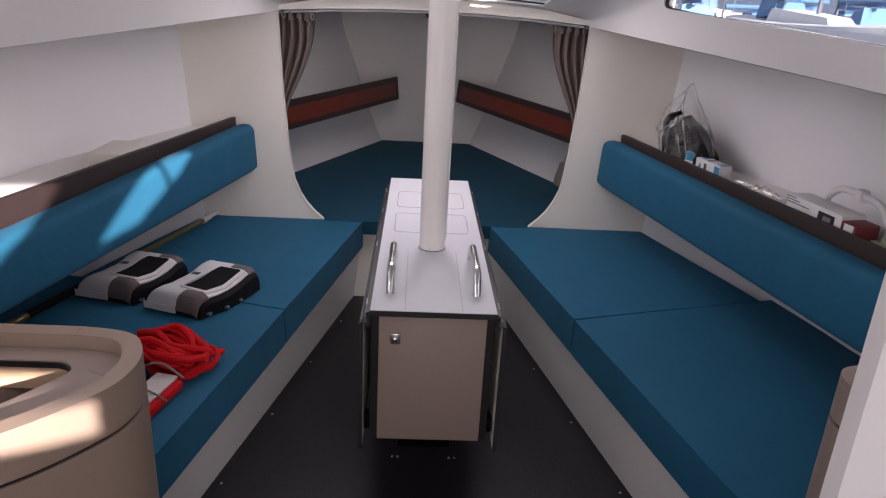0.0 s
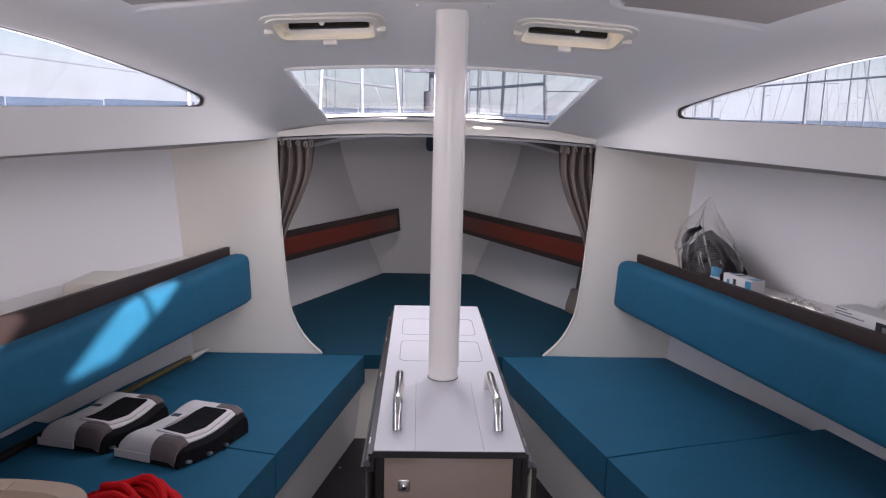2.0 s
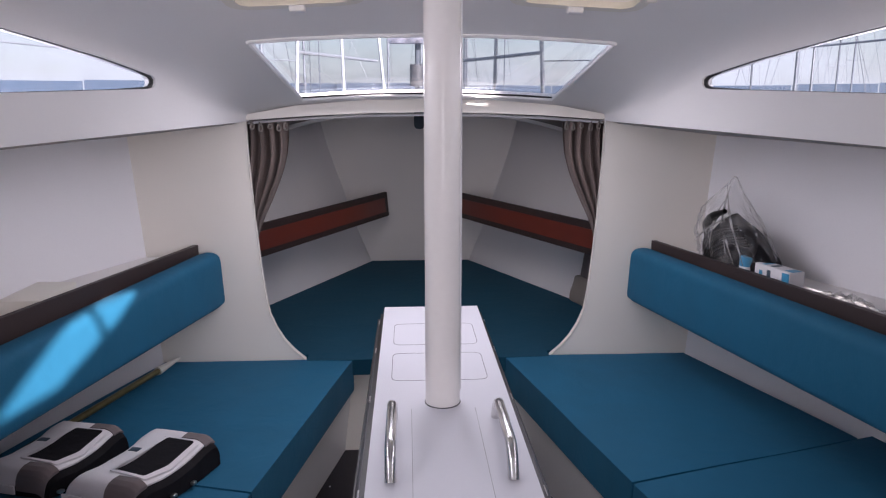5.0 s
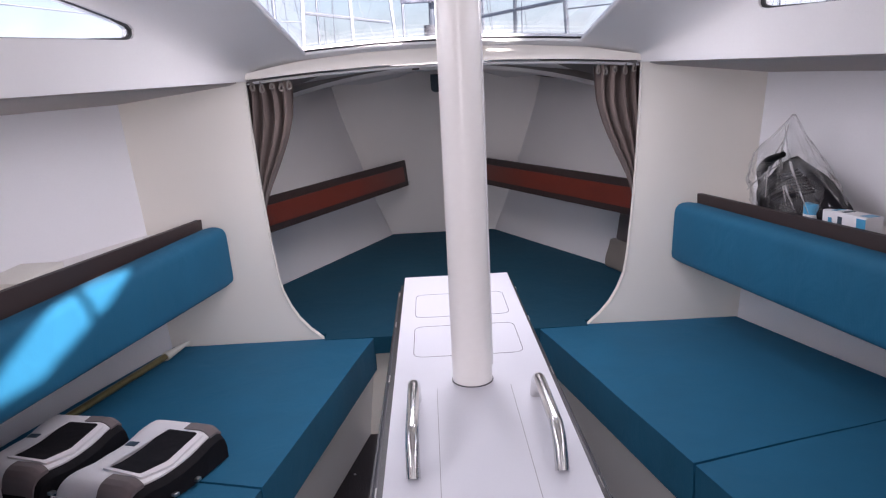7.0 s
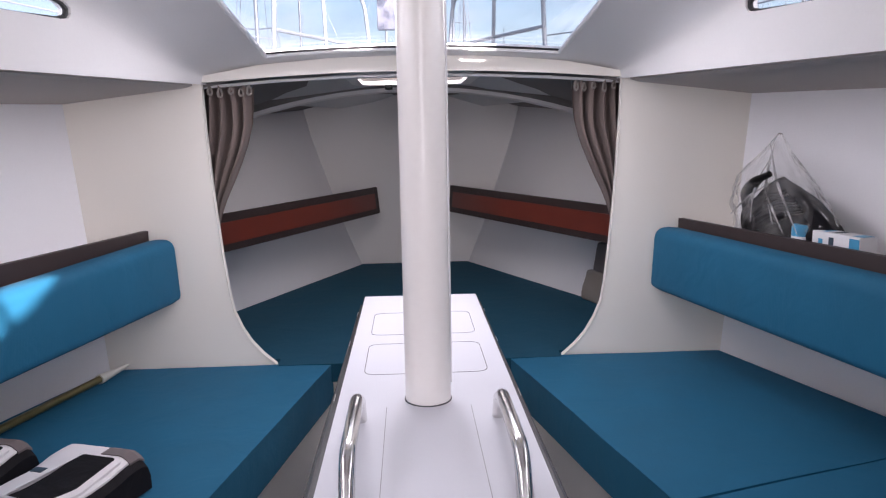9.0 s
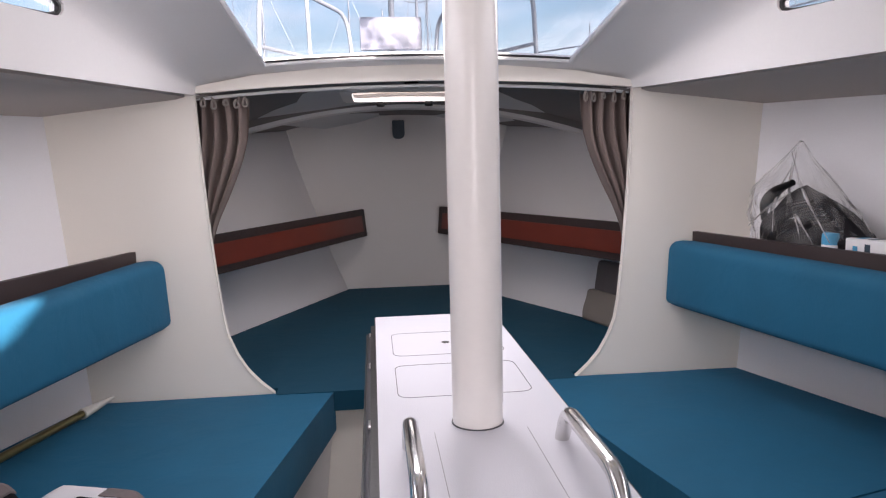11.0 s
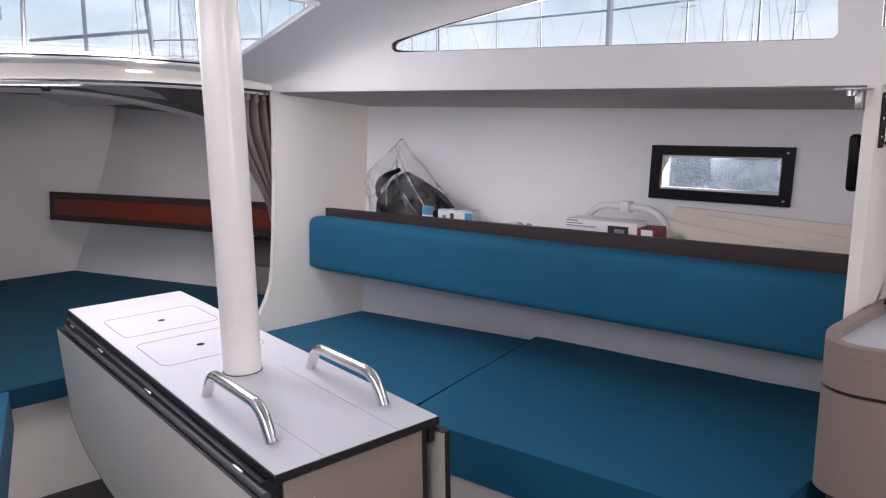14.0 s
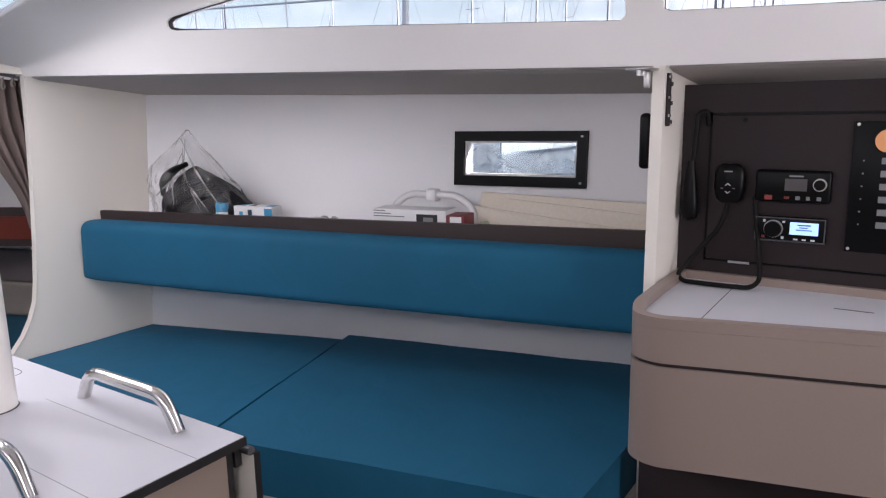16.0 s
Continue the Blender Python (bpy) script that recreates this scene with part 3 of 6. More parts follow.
def build_deck_hatch(cx, cy):
    z = roof_z(cy) - CAMBER * cx * cx
    slope_y = math.degrees(math.atan((roof_z(cy + 0.1) - roof_z(cy - 0.1)) / 0.2))
    slope_x = math.degrees(math.atan(2 * CAMBER * cx))
    hatch = thing("deck_hatch", (0, 0, 0), "small cream-framed opening deck hatch in the ceiling", "hatch", "ceiling hatches")
    w, d = 0.187, 0.136
    out, mid, inn = (hatch_plan(0, 0, a, b, r) for a, b, r in ((w, d, 0.07), (w - 0.018, d - 0.018, 0.055), (0.15, 0.086, 0.04)))
    part("frame", rounded(ring_prism(out, inn, -0.008, 0.004), 0.004, 2), M_CREAM, hatch)
    part("inner_rim", rounded(ring_prism(mid, inn, -0.014, -0.0085), 0.002, 2), M_CREAM, hatch)
    part("lid", rounded(prism(hatch_plan(0, 0, 0.165, 0.10, 0.05), 0.056, 0.068), 0.003, 2), M_MILKY, hatch, "milky cream acrylic lid")
    # cream coaming given the lid's translucent material, to imitate daylight on it
    part("coaming", ring_prism(hatch_plan(0, 0, 0.167, 0.102, 0.05), hatch_plan(0, 0, 0.1515, 0.0875, 0.045), 0.010, 0.0555), M_MILKY, hatch, "pale coaming, made translucent to look lit")
    part("blind_bar", rounded(box((-0.125, 0.060, 0.018), (0.13, 0.084, 0.046)), 0.004, 2), M_DEVICE, hatch, "black hinge bar")
    part("hinge_pin", tube([(0, -0.087, -0.016), (0, -0.074, -0.006)], 0.008, 8), M_CREAM, hatch)
    for x in (-0.172, 0.172):
        part("latch", rounded(box((x - 0.014, -0.022, -0.024), (x + 0.014, -0.004, -0.0085)), 0.004, 2), M_CREAM, hatch, "cream latch knob")
    part("handle", rounded(box((-0.022, 0.092, -0.030), (0.022, 0.120, -0.0085)), 0.006, 2), M_WHITEBOX, hatch, "white turning handle")
    hatch.matrix_basis = pose(cx, cy, z, slope_y, slope_x, 0)


for cx, cy in HATCHES:
    build_deck_hatch(cx, cy)


# ---- hull, decks, bulkheads, sole ----
def hull_side(s):
    ys = [-1.8, -1.0, 0, 0.5, 1.0, 1.5, 1.96, 2.2, 2.45, 2.7, 2.9, 3.1, 3.3, 3.55, 3.8, 4.0, 4.3, 4.6, 5.0, 5.4, 5.86]
    zs = [-0.76, -0.4, -0.1, 0.2, 0.45, 0.7, 0.95, 1.2, 1.55]
    rings = []
    for y in ys:
        ring = [(s * hull_x(y, z), y, z) for z in zs] + [(s * (hull_x(y, z) + 0.035), y, z) for z in zs[::-1]]
        rings.append(ring)
    bm = loft(rings)
    if s > 0:
        port = [(2.405, 1.105), (2.405, 1.222), (2.01, 1.222), (2.01, 1.105)]
        bm = cut(bm, [wall_prism(port, "x", 1.3, 2.0)])
    return structure("wall_starboard" if s > 0 else "wall_port", bm, M_HULL, "smooth white hull side lining above the settee", "wall")


hull_side(-1)
hull_side(1)


def side_deck(s):
    ys = [-1.8, -1.0, 0.2, 0.8, 1.4, 1.63, 2.0, 2.3, 2.7, 3.04, 3.4, 3.77, 3.80]
    rings = []
    for y in ys:
        xe, ze = edge_x(y), edge_z(y)
        xh = hull_x(y, 1.4) + 0.05
        rings.append([(s * (xe + 0.0325), y, ze - 0.004), (s * (xe + 0.06), y, ze - 0.012), (s * xh, y, ze - 0.066), (s * (xh + 0.04), y, ze + 0.03), (s * (xe + 0.0325), y, ze + 0.05)])
    return structure("deck_starboard" if s > 0 else "deck_port", loft(rings), M_UNDER, "taupe lined underside of the side deck", "ceiling", smooth=False)


side_deck(-1)
side_deck(1)
for s in (-1, 1):
    ys = [-1.8, 0, 0.8, 1.63, 2.3, 3.04, 3.80]
    skin = loft([[(s * (edge_x(y) + 0.034), y, edge_z(y) + 0.052), (s * (hull_x(y, 1.4) + 0.14), y, edge_z(y) + 0.033), (s * (hull_x(y, 1.4) + 0.14), y, edge_z(y) + 0.038), (s * (edge_x(y) + 0.034), y, edge_z(y) + 0.058)] for y in ys])
    structure("side_deck_top", skin, M_DECK, "pale non-slip side deck outside the windows", "deck")
    rail = [(s * (hull_x(y, 1.4) + 0.12), y, edge_z(y) + 0.06) for y in ys]
    structure("toe_rail", tube(rail, 0.018, 8), M_MAST, "grey aluminium toe rail along the deck edge", "rail")


def fore_ceiling_z(x, y):
    return (1.570 if y < 4.98 else 1.535) - 0.17 * x * x


def build_fore_ceiling():
    xs = [-1.25 + 2.5 * k / 20 for k in range(21)]
    rings = []
    for y in (3.806, 4.3, 4.6, 4.975, 4.985, 5.4, 5.95):
        rings.append([(x, y, fore_ceiling_z(x, y)) for x in xs] + [(x, y, 1.584 - 0.14 * x * x) for x in xs[::-1]])
    hole = prism(round_poly([(-0.25, 4.40), (0.25, 4.40), (0.25, 4.88), (-0.25, 4.88)], 0.05), 1.2, 1.9)
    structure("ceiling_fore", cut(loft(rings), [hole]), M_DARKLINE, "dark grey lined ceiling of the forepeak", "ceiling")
    beam = loft([[(x, y, fore_ceiling_z(x, 5.2) - dz) for x in xs] + [(x, y, fore_ceiling_z(x, 5.2) + 0.05) for x in xs[::-1]] for y, dz in ((4.985, 0.0), (5.0, 0.018), (5.08, 0.022), (5.10, 0.0))])
    structure("ceiling_beam", beam, M_LINER, "curved white deck beam across the forepeak", "beam")


build_fore_ceiling()


def build_fore_hatch():
    h = thing("fore_hatch", (0, 4.64, 1.55), "square forepeak deck hatch with pale acrylic lid", "hatch")
    out, inn = (round_poly([(-a, 4.64 - b), (a, 4.64 - b), (a, 4.64 + b), (-a, 4.64 + b)], 0.06) for a, b in ((0.30, 0.285), (0.25, 0.24)))
    part("frame", rounded(ring_prism(out, inn, 1.540, 1.5595), 0.005, 2), M_GEL, h)
    part("coaming", ring_prism(shrink(inn, -0.035), shrink(inn, -0.012), 1.545, 1.612), M_GEL, h, "low white coaming")
    part("lid", prism(shrink(inn, -0.034), 1.6125, 1.621), M_MILKY, h, "pale milky acrylic lid")
    for x in (-0.12, 0.12):
        part("handle", rounded(box((x - 0.02, 4.86, 1.515), (x + 0.02, 4.89, 1.54)), 0.005, 2), M_DEVICE, h, "black handle")
    clip = thing("ceiling_clip", (0, 4.25, 1.56), "small black clip on the forepeak ceiling", "clip")
    part("body", rounded(box((-0.03, 4.235, 1.545), (0.03, 4.275, 1.567)), 0.004, 2), M_DEVICE, clip)


build_fore_hatch()

# bow bulkhead, aft bulkhead with the companionway, sole
bow = [(-0.15, -0.1), (0.15, -0.1), (0.36, 0.45), (0.58, 1.0), (0.73, 1.6), (-0.73, 1.6), (-0.58, 1.0), (-0.36, 0.45)]
structure("wall_bow", wall_prism(bow, "y", 5.80, 5.84), M_LINER, "plain white bow bulkhead", "wall")
aft_half = [(hull_x(-1.8, z) + 0.034, z) for z in (-0.76, 0.45, 1.40)] + [(x, z + 0.03) for x, z in roof_profile(-1.8)[::-1]][:-1]
aft = [(x, z) for x, z in aft_half] + [(-x, z) for x, z in aft_half[::-1]]
# unseen wall; the opening's starboard edge is set to let sun reach the galley rim
structure("wall_aft", cut(wall_prism(aft, "y", -1.84, -1.8), [box((-0.38, -2.0, 0.7), (0.56, -1.6, 1.92))]), M_GEL, "white aft bulkhead with the companionway opening", "wall")
sole_ys = [-1.8, -1.0, 0, 1.0, 2.0, 2.7, 3.3, 3.77]
sole = [(hull_x(y, -0.05) + 0.01, y) for y in sole_ys] + [(-hull_x(y, -0.05) - 0.01, y) for y in sole_ys[::-1]]
structure("floor", prism(sole, -0.06, 0.0), M_FLOOR, "dark grey wood-grain cabin sole", "floor")

ARCH = [(0.756, 1.487), (0.750, 1.30), (0.738, 1.07), (0.722, 0.87), (0.706, 0.72), (0.694, 0.65), (0.668, 0.585), (0.636, 0.53), (0.596, 0.483), (0.548, 0.440)]


def arch_top(x):
    return 1.519 - 0.058 * x * x


def build_bulkhead():
    half = [(0, 0.0), (hull_x(BULK, 0.0) + 0.02, 0.0), (hull_x(BULK, 0.7) + 0.02, 0.7), (hull_x(BULK, 1.47) + 0.02, 1.47), (0.80, 1.50), (0.72, 1.515), (0.55, 1.545), (0.3, 1.565), (0, 1.572)]
    half += [(x, arch_top(x)) for x in (0, 0.2, 0.4, 0.6, 0.74)] + ARCH + [(0.545, 0.372), (0, 0.372)]
    bms = []
    for s in (-1, 1):
        bms.append(wall_prism([(s * x, z) for x, z in half], "y", BULK, BULK + 0.03))
    bm = join(bms)
    bmesh.ops.triangulate(bm, faces=[f for f in bm.faces if len(f.verts) > 4])
    structure("wall_bulkhead", bm, M_BULK, "cream main bulkhead with an arched opening", "wall")
    # added hairline bead; the bulkhead itself just ends in a crisp edge
    path = [(0.549, BULK - 0.001, 0.437)] + [(x, BULK - 0.001, z) for x, z in ARCH[::-1]] + [(x, BULK - 0.001, arch_top(x)) for x in (0.7, 0.5, 0.25, 0, -0.25, -0.5, -0.7)]
    path += [(-x, BULK - 0.001, z) for x, z in ARCH] + [(-0.549, BULK - 0.001, 0.437)]
    structure("trim_arch", tube(path, 0.0020, 8), M_BULK, "thin added bead along the crisp edge of the arched opening", "trim")


build_bulkhead()

# half bulkhead ahead of the chart table, tall panel by the companionway
half_bulk = round_poly([(1.184, 0.0)] + [(hull_x(1.6, z) + 0.02, z) for z in (0.0, 0.45, 0.9, 1.40)] + [ (1.200, 1.455), (1.191, 1.30), (1.185, 0.9)], [0, 0, 0, 0, 0, 0.0, 0.05, 0.05])
structure("wall_half", wall_prism(half_bulk, "y", 1.585, 1.615, 0.006), M_BULK, "narrow white half bulkhead at the settee end", "wall")
structure("wall_companionway", wall_prism([(0.452, 0), (0.69, 0), (0.69, 1.905), (0.452, 1.93)], "y", 0.86, 0.89, 0.008), M_GEL, "tall white partition beside the companionway", "wall")
structure("wall_half_port", wall_prism([(-1.45, 0), (-1.45, 1.46)] + [(-hull_x(1.64, z) - 0.02, z) for z in (1.42, 0.9, 0.45, 0.0)], "y", 1.63, 1.655), M_BULK, "narrow white half bulkhead behind the galley", "wall")


# ---- headliner panels and ceiling fittings ----
def build_headliner(s):
    bm = bmesh.new()
    n, rows = 12, []
    left = table_of([(1.0, 0.36), (1.9, 0.36), (2.34, 0.45)])
    right = table_of([(1.0, 0.99), (1.75, 0.945), (2.36, 0.835)])
    ys = [1.0, 1.3, 1.6, 1.9, 2.05, 2.2, 2.3, 2.345]
    for d in (0.002, 0.010):
        rows.append([[bm.verts.new((s * (left(y) + (right(y) - left(y)) * k / n), y, roof_z(y) - CAMBER * (left(y) + (right(y) - left(y)) * k / n) ** 2 - d)) for k in range(n + 1)] for y in ys])
    for g in rows:
        for j in range(len(ys) - 1):
            for k in range(n):
                bm.faces.new((g[j][k], g[j][k + 1], g[j + 1][k + 1], g[j + 1][k]))
    rim = [(0, k) for k in range(n)] + [(j, n) for j in range(len(ys) - 1)] + [(len(ys) - 1, k) for k in range(n, 0, -1)] + [(j, 0) for j in range(len(ys) - 1, 0, -1)]
    for (j, k), (jj, kk) in zip(rim, rim[1:] + rim[:1]):
        bm.faces.new((rows[0][j][k], rows[0][jj][kk], rows[1][jj][kk], rows[1][j][k]))
    structure("ceiling_panel_" + ("starboard" if s > 0 else "port"), bm, M_UNDER, "taupe padded headliner panel", "ceiling panel")
    edge = [(s * x, y, roof_z(y) - CAMBER * x * x + 0.009) for x, y in [(0.335, 1.0), (0.335, 1.92), (0.43, 2.385), (0.60, 2.40), (0.86, 2.415), (0.97, 2.44)]]
    structure("ceiling_ridge", tube(arc_points(edge, 0.06), 0.018, 14), M_GEL, "moulded white ridge beside the headliner", "trim")
    x, y = s * 0.69, 2.02
    zz = roof_z(y) - CAMBER * x * x
    lamp = thing("ceiling_light", (x, y, zz), "round white recessed ceiling light, unlit", "ceiling light", "ceiling lights")
    prof = [(0.018, -0.013), (0.026, -0.014), (0.034, -0.021), (0.041, -0.018), (0.044, -0.0105)]
    ring = loft([[(x + r * math.cos(a), y + r * math.sin(a), zz + h) for a in [2 * math.pi * k / 28 for k in range(28)]] for r, h in prof], caps=False)
    part("bezel", ring, M_GEL, lamp)
    part("diffuser", loft([[(x + r * math.cos(a), y + r * math.sin(a), zz + h) for a in [2 * math.pi * k / 28 for k in range(28)]] for r, h in ((0.028, -0.0125), (0.027, -0.0155), (0.010, -0.0165))]), M_CREAM, lamp, "frosted diffuser")


build_headliner(-1)
build_headliner(1)
plate = [(-0.12, 2.44), (0.12, 2.44), (0.125, 2.64), (-0.125, 2.64)]
bm = prism(plate, lambda x, y: roof_z(y) - CAMBER * x * x - 0.003, lambda x, y: roof_z(y) - CAMBER * x * x - 0.001)
mp_thing = thing("mast_plate", (0, 2.54, 1.86), "square white mast step cover plate on the ceiling", "plate")
part("plate", bm, M_GEL, mp_thing)
for x in (-0.10, 0.10):
    for y in (2.46, 2.62):
        part("screw", prism([(x + 0.004 * math.cos(a), y + 0.004 * math.sin(a)) for a in [k * 0.785 for k in range(8)]], roof_z(y) - 0.009, roof_z(y) - 0.004), M_SCREW, mp_thing)
cl = thing("ceiling_socket", (0, 2.25, 1.895), "small black cable box on the ceiling", "box")
part("body", rounded(box((-0.022, 2.228, 1.876), (0.022, 2.272, 1.897)), 0.004, 2), M_DEVICE, cl)
part("front", rounded(box((-0.016, 2.220, 1.872), (0.016, 2.230, 1.886)), 0.002, 2), M_GREYINK, cl, "grey front")


# ---- mast post ----
def build_post():
    p = thing("mast_post", (0, 2.525, 0), "white painted round mast support post through the table", "post")
    ring = lambda r, z: [(r * math.cos(a), 2.525 + r * math.sin(a), z) for a in [2 * math.pi * k / 40 for k in range(40)]]
    part("tube", loft([ring(0.0455, z) for z in (0.0, 0.4, 0.77, 1.2, 1.6, 1.868)]), M_POST, p)
    part("collar", loft([ring(0.0480, 0.7703), ring(0.0476, 0.7718), ring(0.0456, 0.7722)], caps=False), M_DKGREY, p, "thin grey sealing line")
    part("foot", loft([ring(0.075, 0.0005), ring(0.075, 0.012), ring(0.05, 0.02)]), M_STEEL, p, "steel foot flange")
    part("wire", tube([(0.047, 2.535, 0.80), (0.0475, 2.535, 1.3), (0.0475, 2.535, 1.86)], 0.0025, 6), M_WHITEBOX, p, "thin white cable")


build_post()


# ---- table ----
def bar_handle(x, y0, y1, z):
    h = [(x, y0, z), (x, y0 + 0.035, z + 0.062), (x, y1 - 0.035, z + 0.062), (x, y1, z)]
    return tube(arc_points(h, 0.035, 6), 0.0125, 14)


def build_table():
    t = thing("folding_table", (0, 2.7, 0), "white topped folding saloon table with drop leaves round the mast post", "table")
    hole = lambda: loft([[(0.0475 * math.cos(a), 2.525 + 0.0475 * math.sin(a), z) for a in [2 * math.pi * k / 32 for k in range(32)]] for z in (0.6, 0.9)])
    top = cut(box((-0.1815, 2.0015, 0.7535), (0.1815, 3.4385, 0.770)), [hole()])
    part("tabletop", top, M_TABLE, t, "white laminate top", smooth=False)
    part("edge_band", ring_prism([(-0.1845, 1.9985), (0.1845, 1.9985), (0.1845, 3.4415), (-0.1845, 3.4415)], [(-0.181, 2.002), (0.181, 2.002), (0.181, 3.438), (-0.181, 3.438)], 0.752, 0.7685), M_BLACK, t, "black edge band", smooth=False)
    for x in (-0.083, 0.083):
        part("seam", box((x - 0.0005, 2.003, 0.7697), (x + 0.0005, 2.484, 0.7702)), M_GREYINK, t, "thin seam line", smooth=False)
    for y0, y1 in ((2.675, 2.905), (2.985, 3.215)):
        outer = round_poly([(-0.140, y0), (0.140, y0), (0.140, y1), (-0.140, y1)], 0.03)
        lid = part("lid", ring_prism(outer, shrink(outer, 0.0016), 0.7698, 0.7705), M_DKGREY, t, "flush lid with a fine dark outline")
        c = (0.0, (y0 + y1) / 2)
        part("finger_hole", loft([[(c[0] + r * math.cos(a), c[1] + r * math.sin(a), z) for a in [2 * math.pi * k / 16 for k in range(16)]] for r, z in ((0.0105, 0.7698), (0.0105, 0.7706))]), M_DEVICE, lid, "small dark finger hole")
    body = ring_prism(round_poly([(-0.181, 2.034), (0.181, 2.034), (0.181, 3.38), (-0.181, 3.38)], 0.004, 2), round_poly([(-0.145, 2.045), (0.145, 2.045), (0.145, 3.36), (-0.145, 3.36)], 0.004, 2), 0.322, 0.7515)
    part("body", body, M_BLACK, t, "dark inner box")
    part("box_bottom", box((-0.145, 2.045, 0.324), (0.145, 3.36, 0.336)), M_BLACK, t, smooth=False)
    front = part("front_panel", rounded(box((-0.157, 2.022, 0.322), (0.157, 2.0315, 0.741)), 0.002, 2), M_BEIGE, t, "beige taupe front door")
    latch = part("latch", rounded(box((-0.123, 2.017, 0.655), (-0.095, 2.0225, 0.687)), 0.003, 2), M_STEEL, front, "square steel push latch")
    part("button", loft([[(-0.109 + r * math.cos(a), y, 0.669 + r * math.sin(a)) for a in [2 * math.pi * k / 16 for k in range(16)]] for r, y in ((0.0075, 2.0175), (0.0075, 2.014), (0.004, 2.012))]), M_CHROME, front, "chrome button")
    for s in (-1, 1):
        leaf = [(2.0, 0.727), (3.50, 0.700), (3.42, 0.40), (3.28, 0.345), (3.06, 0.315), (2.78, 0.306), (2.0, 0.304)]
        lf = part("leaf", wall_prism(leaf, "x", s * 0.2005, s * 0.2115, 0.0015), M_BULK, t, "white drop leaf hanging down")
        rim = ring_prism(*[[(p, q) for p, q in poly] for poly in (shrink(leaf, -0.0018), shrink(leaf, 0.0012))], s * 0.2001, s * 0.2119)
        for v in rim.verts:
            v.co = Vector((v.co.z, v.co.x, v.co.y))
        part("edge_band", rim, M_BLACK, lf, "black edge band")
        part("hinge_rail", tube([(s * 0.1985, 2.005, 0.733), (s * 0.1985, 3.43, 0.715)], 0.0085, 10), M_DKGREY, t, "dark grey hinge rail")
        part("gap_strip", box((min(s * 0.1815, s * 0.196), 2.03, 0.70), (max(s * 0.1815, s * 0.196), 3.42, 0.748)), M_BLACK, t, smooth=False)
        for y in (2.12, 2.62, 3.02, 3.33):
            part("hinge", rounded(box((min(s * 0.183, s * 0.201), y - 0.02, 0.7375), (max(s * 0.183, s * 0.201), y + 0.02, 0.7425)), 0.002, 2), M_STEEL, t, "steel hinge")
        part("leaf_bracket", rounded(box((min(s * 0.182, s * 0.199), 2.06, 0.33), (max(s * 0.182, s * 0.199), 2.10, 0.38)), 0.004, 2), M_DEVICE, t, "black leaf bracket")
        part("handle", bar_handle(s * 0.13, 2.115, 2.425, 0.770), M_CHROME, t, "polished steel grab handle")
    for y in (2.42, 3.1):
        part("leg", rounded(box((-0.10, y, 0.0), (0.10, y + 0.05, 0.324)), 0.006, 2), M_DEVICE, t, "black support leg")
    for x in (-0.115, -0.095, 0.095, 0.115):
        part("foot_screw", loft([[(x + r * math.cos(a), 2.36 + r * math.sin(a), z) for a in [2 * math.pi * k / 10 for k in range(10)]] for r, z in ((0.005, 0.0), (0.004, 0.003))]), M_SCREW, t, "floor screw")


build_table()


# ---- settees ----
SEAT_FORE = [(0.338, 3.752), (0.571, 2.655), (1.418, 2.895), (1.155, 3.752)]
SEAT_AFT = [(0.573, 2.645), (0.772, 1.735), (0.800, 1.625), (1.752, 1.625), (1.722, 1.86), (1.655, 2.13), (1.57, 2.48), (1.492, 2.912)]


# the port cushions lie a little nearer the centre line
PORT_FORE = [(0.336, 3.752), (0.549, 2.655)] + SEAT_FORE[2:]
PORT_AFT = [(0.550, 2.645), (0.730, 1.735), (0.757, 1.625)] + SEAT_AFT[3:]


def seat_cushion(plan, s, name, label):
    plan = plan if s > 0 else mirror(plan)
    c = thing(name, (s * 0.9, sum(p[1] for p in plan) / len(plan), 0.345), label, "cushion", "settee cushions")
    bm = prism(plan, 0.297, 0.444)
    rounded(bm, 0.026, 4)
    bmesh.ops.subdivide_edges(bm, edges=[e for e in bm.edges if e.calc_length() > 0.25], cuts=5, use_grid_fill=True)
    for v in bm.verts:
        if v.co.z > 0.40:
            v.co.z += 0.004 * noise.noise(v.co * 4)
    part("cover", bm, M_BLUE, c)
    top = round_poly(shrink(plan, 0.005), 0.015, 3)
    part("piping", tube([(x, y, 0.4395) for x, y in top], 0.0022, 6, closed=True), M_PIPE, c, "stitched blue edge seam")
    return c


def bench(s):
    top = [(0.350, 3.762), (0.583, 2.65), (0.785, 1.735), (0.81, 1.62), (1.74, 1.62), (1.66, 2.10), (1.56, 2.50), (1.41, 2.9), (1.15, 3.762)]
    low = [(0.385, 3.762), (0.625, 2.65), (0.825, 1.735), (0.85, 1.62)] + top[4:]
    rows = [[(s * x, y, 0.001) for x, y in low], [(s * x, y, 0.296) for x, y in top]]
    ob = thing("settee_bench", (s * 1.0, 2.7, 0), "white moulded settee base below the cushions", "bench", "settee bases")
    part("front", rounded(loft(rows), 0.006, 2), M_GEL, ob)
    for k in range(4):
        y = 3.45 - 0.42 * k
        x = s * (0.43 + 0.216 * (3.55 - y) - 0.03)
        part("floor_screw", loft([[(x + r * math.cos(a), y + r * math.sin(a), z) for a in [2 * math.pi * j / 8 for j in range(8)]] for r, z in ((0.005, 0.0), (0.004, 0.002))]), M_SCREW, ob, "small floor screw")
    return ob


